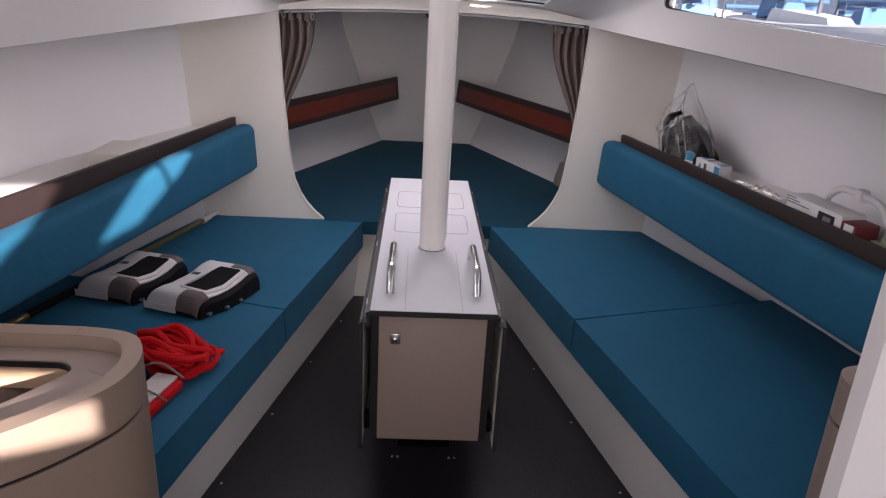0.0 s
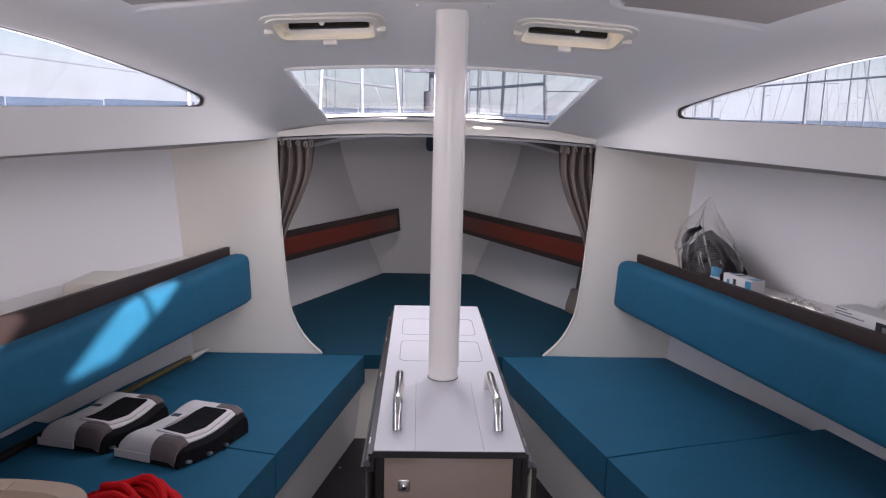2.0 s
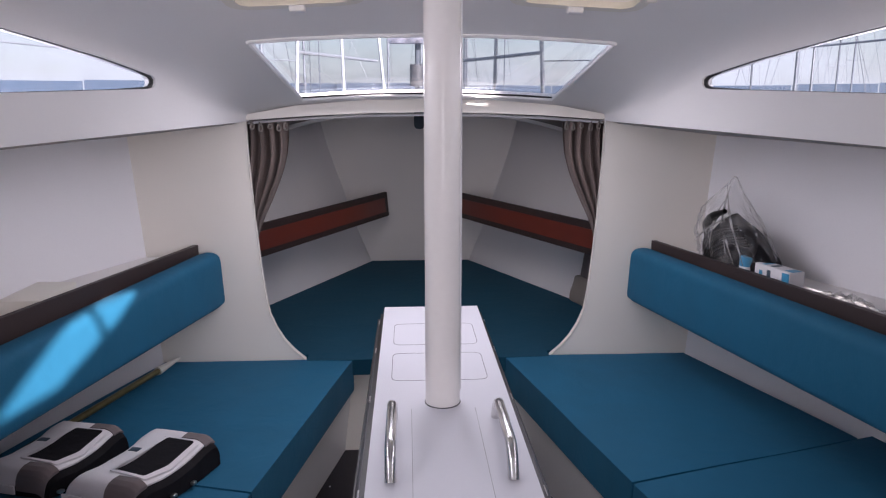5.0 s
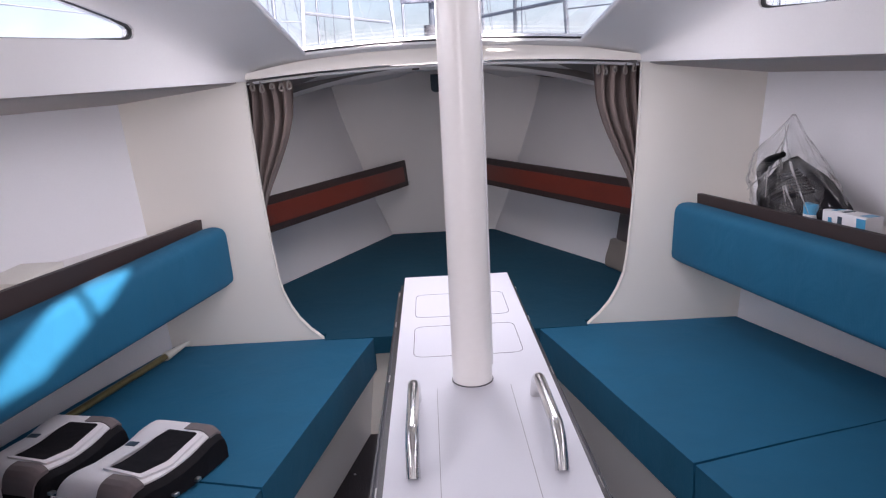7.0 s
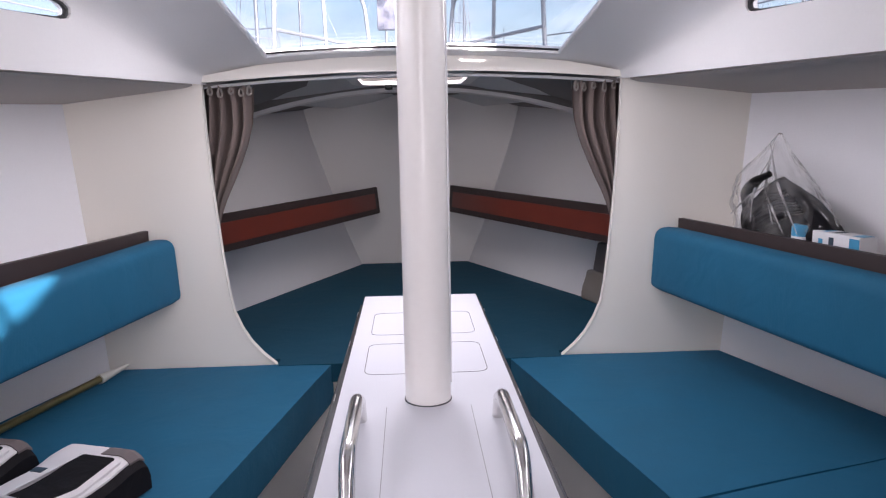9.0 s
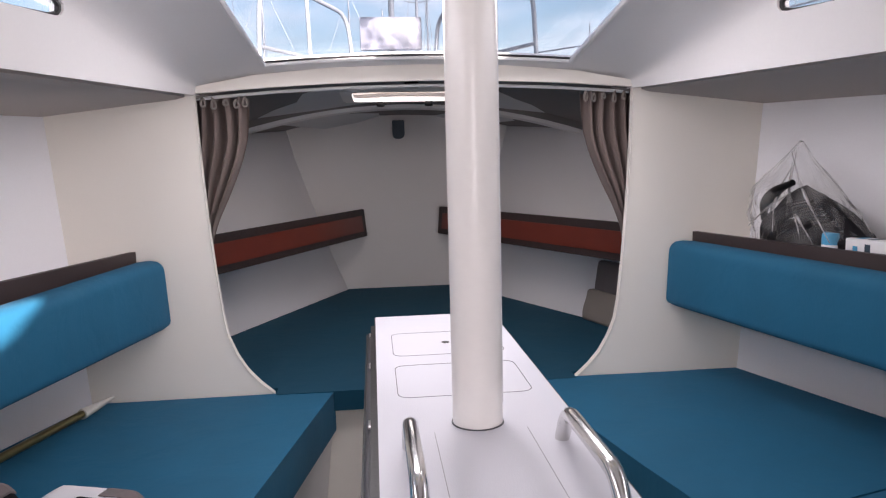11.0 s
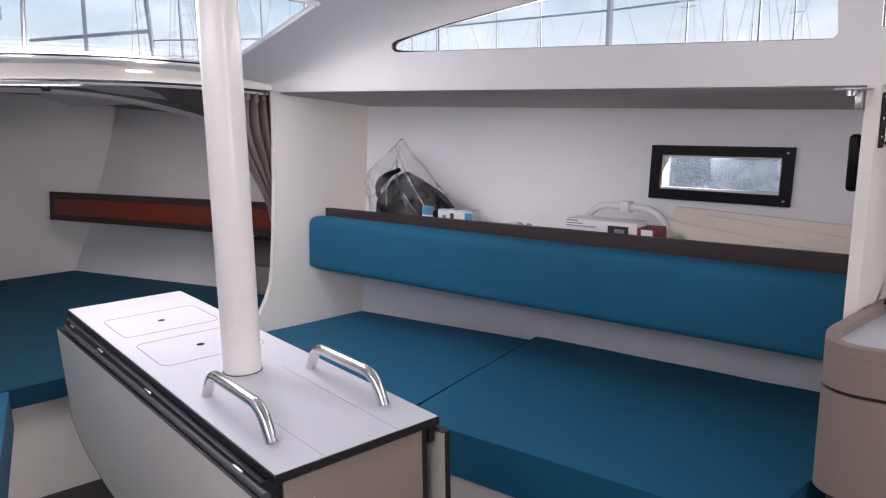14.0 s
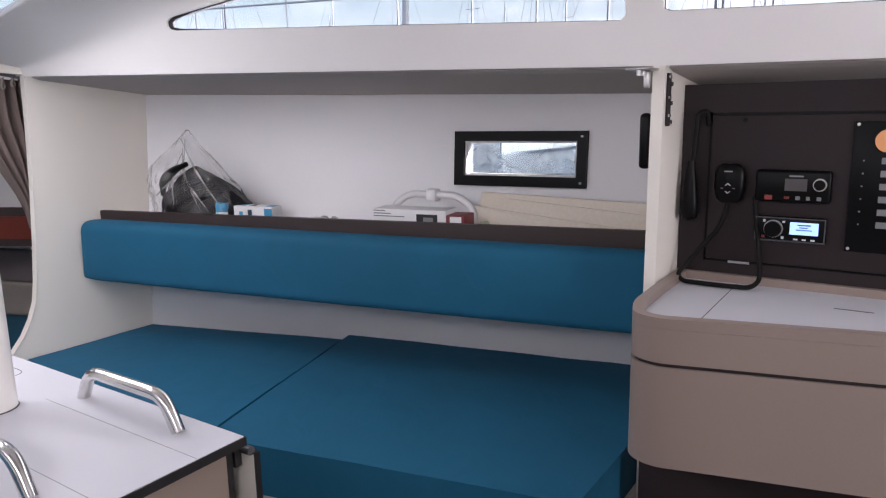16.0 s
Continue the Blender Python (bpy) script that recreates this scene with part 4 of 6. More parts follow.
def backrest(s):
    b = thing("backrest_cushion", (s * 1.1, 2.7, 0.7), "long teal-blue upholstered backrest cushion", "cushion", "backrest cushions")
    rings = []
    ys = [3.748] + [3.7 - 0.12 * k for k in range(18)] + [1.64]
    sec = round_poly([(0, 0.706), (0.012, 0.945), (0.098, 0.95), (0.098, 0.71)], [0.03, 0.045, 0.03, 0.02], 5)
    for k, y in enumerate(ys):
        x0 = 0.872 + (3.755 - y) * (1.318 - 0.886) / (3.755 - 1.66)
        low, high = 0.698 - 0.003 * (3.755 - y), 0.938 - (0.003 if s > 0 else 0.021) * (3.755 - y)
        pinch = 0.90 if k in (0, len(ys) - 1) else 1.0
        cx, cz = 0.049, 0.826
        rings.append([(s * (x0 + cx + (p - cx) * pinch), y, low + (cz + (q - cz) * (0.97 if pinch < 1 else 1.0) - 0.706) / 0.244 * (high - low)) for p, q in sec])
    bm = loft(rings)
    rounded(bm, 0.010, 2, [e for e in bm.edges if abs(e.verts[0].co.y - e.verts[1].co.y) < 1e-4 and (e.verts[0].co.y > 3.74 or e.verts[0].co.y < 1.645)])
    part("cover", bm, M_BLUE, b)
    seam = [(s * (0.872 + (3.755 - y) * 0.2062 + 0.006), y, 0.716 - (3.755 - y) * 0.003) for y in (3.70, 3.0, 2.3, 1.66)]
    part("piping", tube(seam, 0.002, 6), M_PIPE, b, "lower stitched seam")
    return b


def shelf(s):
    line = table_of([(1.62, 1.420), (3.755, 0.988)])
    ys = [3.757, 3.4, 3.0, 2.6, 2.2, 1.9, 1.62]
    sh = thing("side_shelf", (s * 1.2, 2.7, 0.9), "white side shelf behind the backrest with a dark wood fiddle", "shelf", "side shelves")
    part("shelf_board", loft([[(s * (line(y) + 0.0125), y, z) for z in (0.895, 0.913)] + [(s * (hull_x(y, 0.9) + 0.004), y, z) for z in (0.913, 0.895)] for y in ys]), M_LINER, sh)
    top = table_of([(1.62, 0.980 if s > 0 else 0.986), (3.755, 0.964)])
    part("fiddle", rounded(loft([[(s * (line(y) + dx), y, z) for dx, z in ((-0.008, 0.86), (0.012, 0.86), (0.012, top(y)), (-0.008, top(y)))] for y in ys]), 0.003, 2), M_WENGE, sh, "dark wenge fiddle board")
    return sh


for s in (-1, 1):
    bench(s)
    seat_cushion(SEAT_FORE if s > 0 else PORT_FORE, s, "seat_cushion", "teal-blue forward settee cushion of box shape")
    seat_cushion(SEAT_AFT if s > 0 else PORT_AFT, s, "seat_cushion", "teal-blue long aft settee cushion of box shape")
    backrest(s)
    shelf(s)


# ---- forepeak berth ----
def build_berth():
    m = thing("berth_mattress", (0, 4.6, 0.345), "dark teal-blue V-shaped berth mattress", "mattress")
    plan = [(-0.538, 3.735), (0.538, 3.735), (0.54, 3.81), (1.12, 3.83), (0.885, 4.60), (0.345, 5.775), (-0.345, 5.775), (-0.885, 4.60), (-1.12, 3.83), (-0.54, 3.81)]
    bm = prism(plan, 0.374, 0.446)
    rounded(bm, 0.014, 3)
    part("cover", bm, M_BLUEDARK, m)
    part("piping", tube([(x, y, 0.4425) for x, y in shrink(plan, 0.004)], 0.0022, 6, closed=True), M_PIPE, m, "stitched edge seam")
    base = [(-0.545, 3.797), (0.545, 3.797), (1.12, 3.82), (0.87, 4.60), (0.33, 5.79), (-0.33, 5.79), (-0.87, 4.60), (-1.12, 3.82)]
    b = thing("berth_platform", (0, 4.6, 0), "white moulded base below the berth mattress", "bench")
    part("body", prism(base, 0.0, 0.373), M_GEL, b)
    for s in (-1, 1):
        a, c = Vector((s * 1.045, 3.80, 0)), Vector((s * 0.215, 5.65, 0))
        way = (c - a).normalized()
        out = Vector((way.y, -way.x, 0)) * (1 if s > 0 else -1)
        out = out if out.x * s > 0 else -out
        sh = thing("berth_shelf", (s * 0.6, 4.7, 0.8), "narrow berth shelf with a dark framed mahogany fascia", "shelf", "berth shelves")

        def strip(z0, z1, d0, d1, e0=0.0, e1=0.0, lean=0.10):
            rings = []
            for p in (a + way * e0, c - way * e1):
                rings.append([tuple(p + out * (d0 + lean * (z0 - 0.8)) + Vector((0, 0, z0))), tuple(p + out * (d1 + lean * (z0 - 0.8)) + Vector((0, 0, z0))), tuple(p + out * (d1 + lean * (z1 - 0.8)) + Vector((0, 0, z1))), tuple(p + out * (d0 + lean * (z1 - 0.8)) + Vector((0, 0, z1)))])
            return loft(rings)
        part("fascia_frame", rounded(strip(0.795, 0.960, 0.004, 0.020), 0.003, 2), M_WENGE, sh, "dark wenge frame")
        part("fascia_panel", strip(0.828, 0.923, -0.001, 0.0045, 0.02, 0.05), M_MAHOG, sh, "reddish mahogany inlay", smooth=False)
        ys = [3.80, 4.2, 4.6, 5.0, 5.4, 5.70]
        part("shelf_board", loft([[((a + way * ((y - a.y) / way.y) + out * 0.021).x, y, z) for z in (0.80, 0.815)] + [(s * (hull_x(y, 0.8) + 0.004), y, z) for z in (0.815, 0.80)] for y in ys]), M_LINER, sh)


build_berth()


# ---- chart table and instrument panel ----
DESK = [(1.388, 1.580), (1.16, 1.580), (0.985, 1.575), (0.895, 1.545), (0.872, 1.485), (0.905, 1.36), (0.975, 1.08), (1.025, 0.895), (1.388, 0.895)]


def build_desk():
    d = thing("chart_table", (1.15, 1.25, 0), "beige rounded chart table with a white lidded top", "desk")
    plan = round_poly(DESK, [0, 0, 0.08, 0.06, 0.06, 0.1, 0.1, 0, 0], 6)
    low = rounded(prism(plan, 0.542, 0.776), 0.006, 2)
    part("body", low, M_DESK, d)
    part("seam", prism(shrink(plan, 0.006), 0.7755, 0.7855), M_PANEL, d, "dark shadow seam")
    part("top_band", rounded(prism(plan, 0.785, 0.862), 0.003, 2), M_DESK, d)
    inner = shrink(plan, 0.026)
    part("rim", rounded(ring_prism(plan, inner, 0.8625, 0.886), 0.006, 3), M_DESK, d, "raised rounded beige rim")
    part("worktop", prism(inner, 0.862, 0.8645), M_TABLE, d, "white laminate writing surface")
    part("lid_seam", box((0.90, 1.4185, 0.8643), (1.385, 1.4205, 0.8650)), M_DKGREY, d, "thin lid seam", smooth=False)
    part("lid_notch", box((1.22, 1.10, 0.8643), (1.225, 1.18, 0.8652)), M_DKGREY, d, "finger notch", smooth=False)
    part("kneehole_panel", prism([(1.06, 1.57), (1.05, 1.50), (1.10, 0.9), (1.385, 0.9), (1.385, 1.57)], 0.0, 0.5415), M_PANEL, d, "dark brown recessed plinth")


build_desk()
PX = 1.378


def panel_bars(parent, name, x, bars, mat):
    for y0, y1, z0, z1 in bars:
        part(name, box((x - 0.0012, min(y0, y1), z0), (x, max(y0, y1), z1)), mat, parent, smooth=False)


def build_panel():
    p = thing("instrument_panel", (PX, 1.25, 0.87), "dark brown-grey instrument panel above the chart table", "panel")
    part("backboard", box((PX, 0.895, 0.8655), (PX + 0.02, 1.584, 1.385)), M_PANEL, p, smooth=False)
    part("door", rounded(box((PX - 0.010, 0.95, 0.925), (PX - 0.0005, 1.507, 1.305)), 0.003, 2), M_PANEL, p, "flush hinged door")
    for y0, y1, z0, z1 in ((1.5075, 1.514, 0.917, 1.313), (0.95, 1.514, 1.3055, 1.312), (0.95, 1.514, 0.918, 0.9245)):
        part("door_gap", box((PX - 0.0015, y0, z0), (PX - 0.0004, y1, z1)), M_DEVICE, p, smooth=False)
    part("lock", tube([(PX - 0.0125, 1.425, 1.293), (PX - 0.0095, 1.425, 1.293)], 0.006, 12), M_DEVICE, p, "black lock")
    part("lower_hinge", box((PX - 0.013, 1.395, 0.918), (PX - 0.0105, 1.448, 0.924)), M_STEEL, p, "steel hinge strip", smooth=False)
    # radio telephone
    v = thing("marine_radio", (PX - 0.03, 1.32, 1.075), "black marine radio set with a grey screen and red buttons", "radio")
    F = PX - 0.034
    part("case", rounded(box((F, 1.234, 1.079), (PX - 0.0105, 1.406, 1.160)), 0.009, 3), M_DEVICE, v)
    part("screen", box((F - 0.001, 1.287, 1.109), (F + 0.001, 1.337, 1.139)), M_DULLSCREEN, v, "grey display", smooth=False)
    part("knob", tube([(F + 0.002, 1.259, 1.126), (F - 0.014, 1.259, 1.126)], 0.0125, 20), M_DEVICE, v, "turning knob")
    part("knob_ring", tube([(F + 0.001, 1.259, 1.126), (F - 0.004, 1.259, 1.126)], 0.0155, 20), M_STEEL, v, "silver ring")
    panel_bars(v, "name_bar", F - 0.0002, [(1.296, 1.328, 1.1435, 1.1475)], M_GREYINK)
    panel_bars(v, "key", F - 0.0002, [(1.364, 1.382, 1.085, 1.097), (1.325, 1.337, 1.089, 1.095)], M_REDINK)
    panel_bars(v, "key", F - 0.0002, [(1.301, 1.311, 1.087, 1.096), (1.279, 1.287, 1.087, 1.096), (1.254, 1.264, 1.087, 1.096)], M_GREYINK)
    # stereo
    r = thing("boat_stereo", (PX - 0.03, 1.32, 0.98), "black boat stereo with a lit blue-white display", "stereo")
    part("case", rounded(box((F + 0.006, 1.240, 0.984), (PX - 0.0105, 1.406, 1.050)), 0.008, 3), M_DEVICE, r)
    bz = part("bezel", ring_prism([(1.2425, 0.9865), (1.4035, 0.9865), (1.4035, 1.0475), (1.2425, 1.0475)], [(1.2455, 0.9895), (1.4005, 0.9895), (1.4005, 1.0445), (1.2455, 1.0445)], 0, 0.003), M_DKGREY, r, "thin silver bezel")
    for vert in bz.data.vertices:
        vert.co = Vector((F + 0.0038 + vert.co.z, vert.co.x, vert.co.y))
    part("display", box((F + 0.004, 1.258, 1.006), (F + 0.0062, 1.322, 1.037)), M_SCREEN, r, "lit blue-white display", smooth=False)
    panel_bars(r, "display_text", F + 0.0039, [(1.275, 1.305, 1.029, 1.032), (1.282, 1.30, 1.023, 1.0255), (1.272, 1.308, 1.017, 1.0195)], M_HULLBLUE)
    part("dial", tube([(F + 0.007, 1.360, 1.018), (F - 0.008, 1.360, 1.018)], 0.020, 24), M_DEVICE, r, "volume dial")
    part("dial_ring", tube([(F + 0.007, 1.360, 1.018), (F + 0.002, 1.360, 1.018)], 0.0225, 24), M_STEEL, r, "silver dial ring")
    panel_bars(r, "key", F + 0.0058, [(1.303, 1.313, 0.992, 0.996), (1.284, 1.293, 0.992, 0.996), (1.264, 1.274, 0.992, 0.996), (1.379, 1.385, 1.034, 1.041), (1.334, 1.340, 1.034, 1.039), (1.335, 1.341, 0.993, 1.0)], M_WHITEINK)
    panel_bars(r, "power_key", F + 0.0058, [(1.379, 1.387, 0.993, 1.0)], M_REDINK)
    # switch panel
    sw = thing("switch_panel", (PX - 0.015, 1.10, 1.0), "black electric switch panel with labelled switches and a gauge", "switch panel")
    part("plate", rounded(box((PX - 0.016, 0.98, 0.975), (PX - 0.0105, 1.213, 1.288)), 0.002, 2), M_DEVICE, sw)
    part("gauge", tube([(PX - 0.0165, 1.142, 1.243), (PX - 0.022, 1.142, 1.243)], 0.027, 28), M_GAUGE, sw, "amber round gauge")
    part("gauge_rim", tube([(PX - 0.0160, 1.142, 1.243), (PX - 0.0205, 1.142, 1.243)], 0.030, 28), M_DEVICE, sw, "gauge rim")
    part("gauge_needle", box((PX - 0.0235, 1.141, 1.243), (PX - 0.0222, 1.143, 1.262)), M_INK, sw, smooth=False)
    for k in range(6):
        z = 1.196 - 0.0305 * k
        part("switch_label", box((PX - 0.0175, 1.105, z - 0.0075), (PX - 0.0160, 1.152, z + 0.0075)), M_GREYINK, sw, "grey engraved label", smooth=False)
        part("indicator", tube([(PX - 0.0160, 1.188, z), (PX - 0.0175, 1.188, z)], 0.0022, 8), M_GREYINK, sw)
        part("rocker", rounded(box((PX - 0.024, 1.05, z - 0.010), (PX - 0.0160, 1.085, z + 0.010)), 0.002, 2), M_DKGREY, sw, "rocker switch")
    for y in (0.99, 1.205):
        for z in (0.983, 1.281):
            part("screw", tube([(PX - 0.0160, y, z), (PX - 0.018, y, z)], 0.004, 8), M_SCREW, sw)
    for ob, dy, dz in ((v, -0.017, 0.010), (r, -0.020, 0.003), (sw, -0.032, 0.0)):
        ob.location += Vector((0, dy, dz))
    # hand microphone with its cord
    mic = thing("radio_handset", (PX - 0.03, 1.455, 1.12), "black oval radio hand microphone hanging with its cord", "microphone")
    rings = []
    for z, wy, wx in ((1.082, 0.020, 0.010), (1.092, 0.032, 0.015), (1.122, 0.038, 0.018), (1.158, 0.038, 0.018), (1.174, 0.032, 0.015), (1.183, 0.020, 0.009)):
        rings.append([(PX - 0.028 + wx * math.cos(a), 1.452 + wy * math.sin(a), z) for a in [2 * math.pi * k / 20 for k in range(20)]])
    part("body", loft(rings), M_DEVICE, mic)
    panel_bars(mic, "name_bar", PX - 0.0468, [(1.442, 1.462, 1.162, 1.1655)], M_GREYINK)
    for z, sgn in ((1.130, 1), (1.110, -1)):
        part("arrow_key", tube([(PX - 0.0468, 1.458, z - 0.003 * sgn), (PX - 0.0472, 1.452, z + 0.003 * sgn), (PX - 0.0468, 1.446, z - 0.003 * sgn)], 0.0012, 6), M_WHITEINK, mic, "white arrow key")
    panel_bars(mic, "side_key", PX - 0.0468, [(1.434, 1.441, 1.119, 1.121), (1.463, 1.470, 1.119, 1.121)], M_GREYINK)
    cord = [(PX - 0.030, 1.452, 1.088), (PX - 0.032, 1.465, 1.02), (PX - 0.045, 1.53, 0.935), (PX - 0.075, 1.562, 0.888), (PX - 0.090, 1.545, 0.8735), (PX - 0.095, 1.46, 0.8735), (PX - 0.088, 1.375, 0.8735), (PX - 0.065, 1.358, 0.888), (PX - 0.03, 1.368, 0.95), (PX - 0.024, 1.386, 1.06), (PX - 0.022, 1.390, 1.10)]
    smooth_cord = arc_points(cord, 0.06, 6)
    part("cord", tube(smooth_cord, 0.0062, 8), M_RUBBER, mic, "coiled black cord lying on the desk")
    # wall lamp on a bent neck
    lamp = thing("reading_lamp", (PX - 0.03, 1.545, 1.1), "black gooseneck reading lamp with a drop-shaped head", "lamp")
    part("neck", tube(arc_points([(PX - 0.004, 1.522, 1.262), (PX - 0.022, 1.524, 1.300), (PX - 0.03, 1.545, 1.292), (PX - 0.03, 1.553, 1.14)], 0.03), 0.007, 10), M_RUBBER, lamp)
    head = []
    for k, (z, r) in enumerate(((1.170, 0.009), (1.14, 0.013), (1.10, 0.018), (1.06, 0.0235), (1.035, 0.024), (1.018, 0.019), (1.012, 0.010))):
        head.append([(PX - 0.034 + 0.8 * r * math.cos(a), 1.556 + r * math.sin(a), z) for a in [2 * math.pi * j / 18 for j in range(18)]])
    part("head", loft(head), M_DEVICE, lamp, "glossy black lamp head")
    lamp.location += Vector((0, -0.006, 0.018))


build_panel()

# strap and bolts on the half bulkhead, bracket above it, dark lamp on its forward face
strap = thing("chainplate_strap", (1.235, 1.58, 1.33), "bolted dark steel strap on the half bulkhead", "strap")
part("plate", rounded(box((1.210, 1.578, 1.282), (1.236, 1.5845, 1.412)), 0.005, 3), M_PANEL, strap)
for k, z in enumerate((1.402, 1.385, 1.352, 1.338, 1.308, 1.292)):
    x = 1.217 if k % 2 == 0 else 1.230
    part("bolt", tube([(x, 1.5785, z), (x, 1.574, z)], 0.0055, 10), M_CHROME, strap, "shiny bolt head")
brk = thing("deck_bracket", (1.19, 1.62, 1.42), "steel angle bracket under the deck edge", "bracket")
part("plate", rounded(box((1.125, 1.60, 1.418), (1.205, 1.66, 1.4235)), 0.002, 2), M_STEEL, brk)
part("brace", rounded(box((1.172, 1.6155, 1.375), (1.186, 1.63, 1.417)), 0.003, 2), M_STEEL, brk)
for x in (1.14, 1.165):
    part("bolt", tube([(x, 1.63, 1.4175), (x, 1.63, 1.405)], 0.007, 6), M_SCREW, brk)
dk = thing("berth_lamp", (1.20, 1.66, 1.25), "dark oval berth lamp on the half bulkhead", "lamp")
part("head", rounded(box((1.194, 1.6155, 1.175), (1.216, 1.645, 1.315)), 0.012, 3), M_DEVICE, dk)

# hull port light
pl = thing("window_6", (1.6, 2.21, 1.16), "rectangular hull port with a black frame", "window", kind="structure")


def hull_rect(y0, y1, z0, z1, off):
    return [(hull_x(y, z) - off, y, z) for y, z in ((y0, z0), (y1, z0), (y1, z1), (y0, z1))]


def hull_ring(oy, iy, a, b):
    o, i = oy, iy
    return loft([hull_rect(*o, a), hull_rect(*o, b), hull_rect(*i, b), hull_rect(*i, a), hull_rect(*o, a)], caps=False)


part("frame", rounded(hull_ring((1.970, 2.452, 1.064, 1.256), (2.004, 2.414, 1.100, 1.222), -0.002, 0.014), 0.003, 2), M_DEVICE, pl, "black plastic frame")
part("inner_frame", hull_ring((2.004, 2.414, 1.100, 1.222), (2.011, 2.407, 1.107, 1.215), -0.03, 0.006), M_WHITEBOX, pl, "white inner flange")
pane = part("pane", loft([hull_rect(1.998, 2.418, 1.10, 1.228, -0.012), hull_rect(1.998, 2.418, 1.10, 1.228, -0.016)]), M_PORT, pl, "frosted pane")
pane.visible_shadow = False
for z in (1.082, 1.238):
    part("knob", tube([(hull_x(1.987, z) - 0.013, 1.987, z), (hull_x(1.987, z) - 0.019, 1.987, z)], 0.004, 10), M_STEEL, pl)

# ---- galley ----
GALLEY = [(-1.60, 1.628), (-0.775, 1.628), (-0.668, 1.605), (-0.620, 1.51), (-0.626, 1.40), (-0.725, 1.255), (-0.98, 1.05), (-1.10, 0.5), (-1.60, 0.5)]


def build_galley():
    g = thing("galley_unit", (-1.1, 1.2, 0), "beige rounded galley unit with a sunken sink", "galley")
    plan = round_poly(GALLEY[::-1], [0, 0, 0.1, 0.12, 0.07, 0.07, 0.07, 0.1, 0], 6)
    part("body", rounded(prism(plan, 0.0, 0.776), 0.004, 2), M_GALLEY, g)
    part("seam", prism(shrink(plan, 0.005), 0.7755, 0.7855), M_PANEL, g, "dark shadow seam")
    inner = shrink(plan, 0.040)
    part("top_band", rounded(ring_prism(plan, inner, 0.785, 0.886), 0.009, 3), M_GALLEY, g, "raised rounded rim")
    sink = round_poly([(-1.30, 1.535), (-0.80, 1.535), (-0.765, 1.50), (-0.86, 1.34), (-1.0, 1.20), (-1.30, 1.12)][::-1], [0.05, 0.06, 0.1, 0.05, 0.05, 0.05], 6)
    deck = cut(prism(inner, 0.785, 0.852), [prism(sink, 0.7, 0.9)])
    part("worktop", rounded(deck, 0.004, 2, angle=60), M_DESK, g, "greyish beige recessed ledge")
    part("sink_gasket", ring_prism(shrink(sink, -0.003), shrink(sink, 0.004), 0.834, 0.8475), M_BLACK, g, "dark line round the sink")
    rows = [[(x, y, 0.836) for x, y in shrink(sink, 0.001)], [(x, y, 0.72) for x, y in shrink(sink, 0.02)], [(x, y, 0.70) for x, y in shrink(sink, 0.05)]]
    bm = loft(rows, caps=False)
    bm.faces.new([bm.verts[len(sink) * 2 + k] for k in range(len(sink))] if bm.verts.ensure_lookup_table() is None else [])
    part("basin", bm, M_SINK, g, "sink basin with brownish reflections put into its colour")
    part("drain", tube([(-1.06, 1.36, 0.7005), (-1.06, 1.36, 0.708)], 0.03, 18), M_STEEL, g, "steel drain")
    for a, b in (((-0.80, 1.625), (-0.80, 1.58)), ((-0.668, 1.42), (-0.706, 1.44))):
        part("rim_joint", tube([(a[0], a[1], 0.8868), (b[0], b[1], 0.8868)], 0.0012, 5), M_BEIGE, g, "fine joint line")


build_galley()


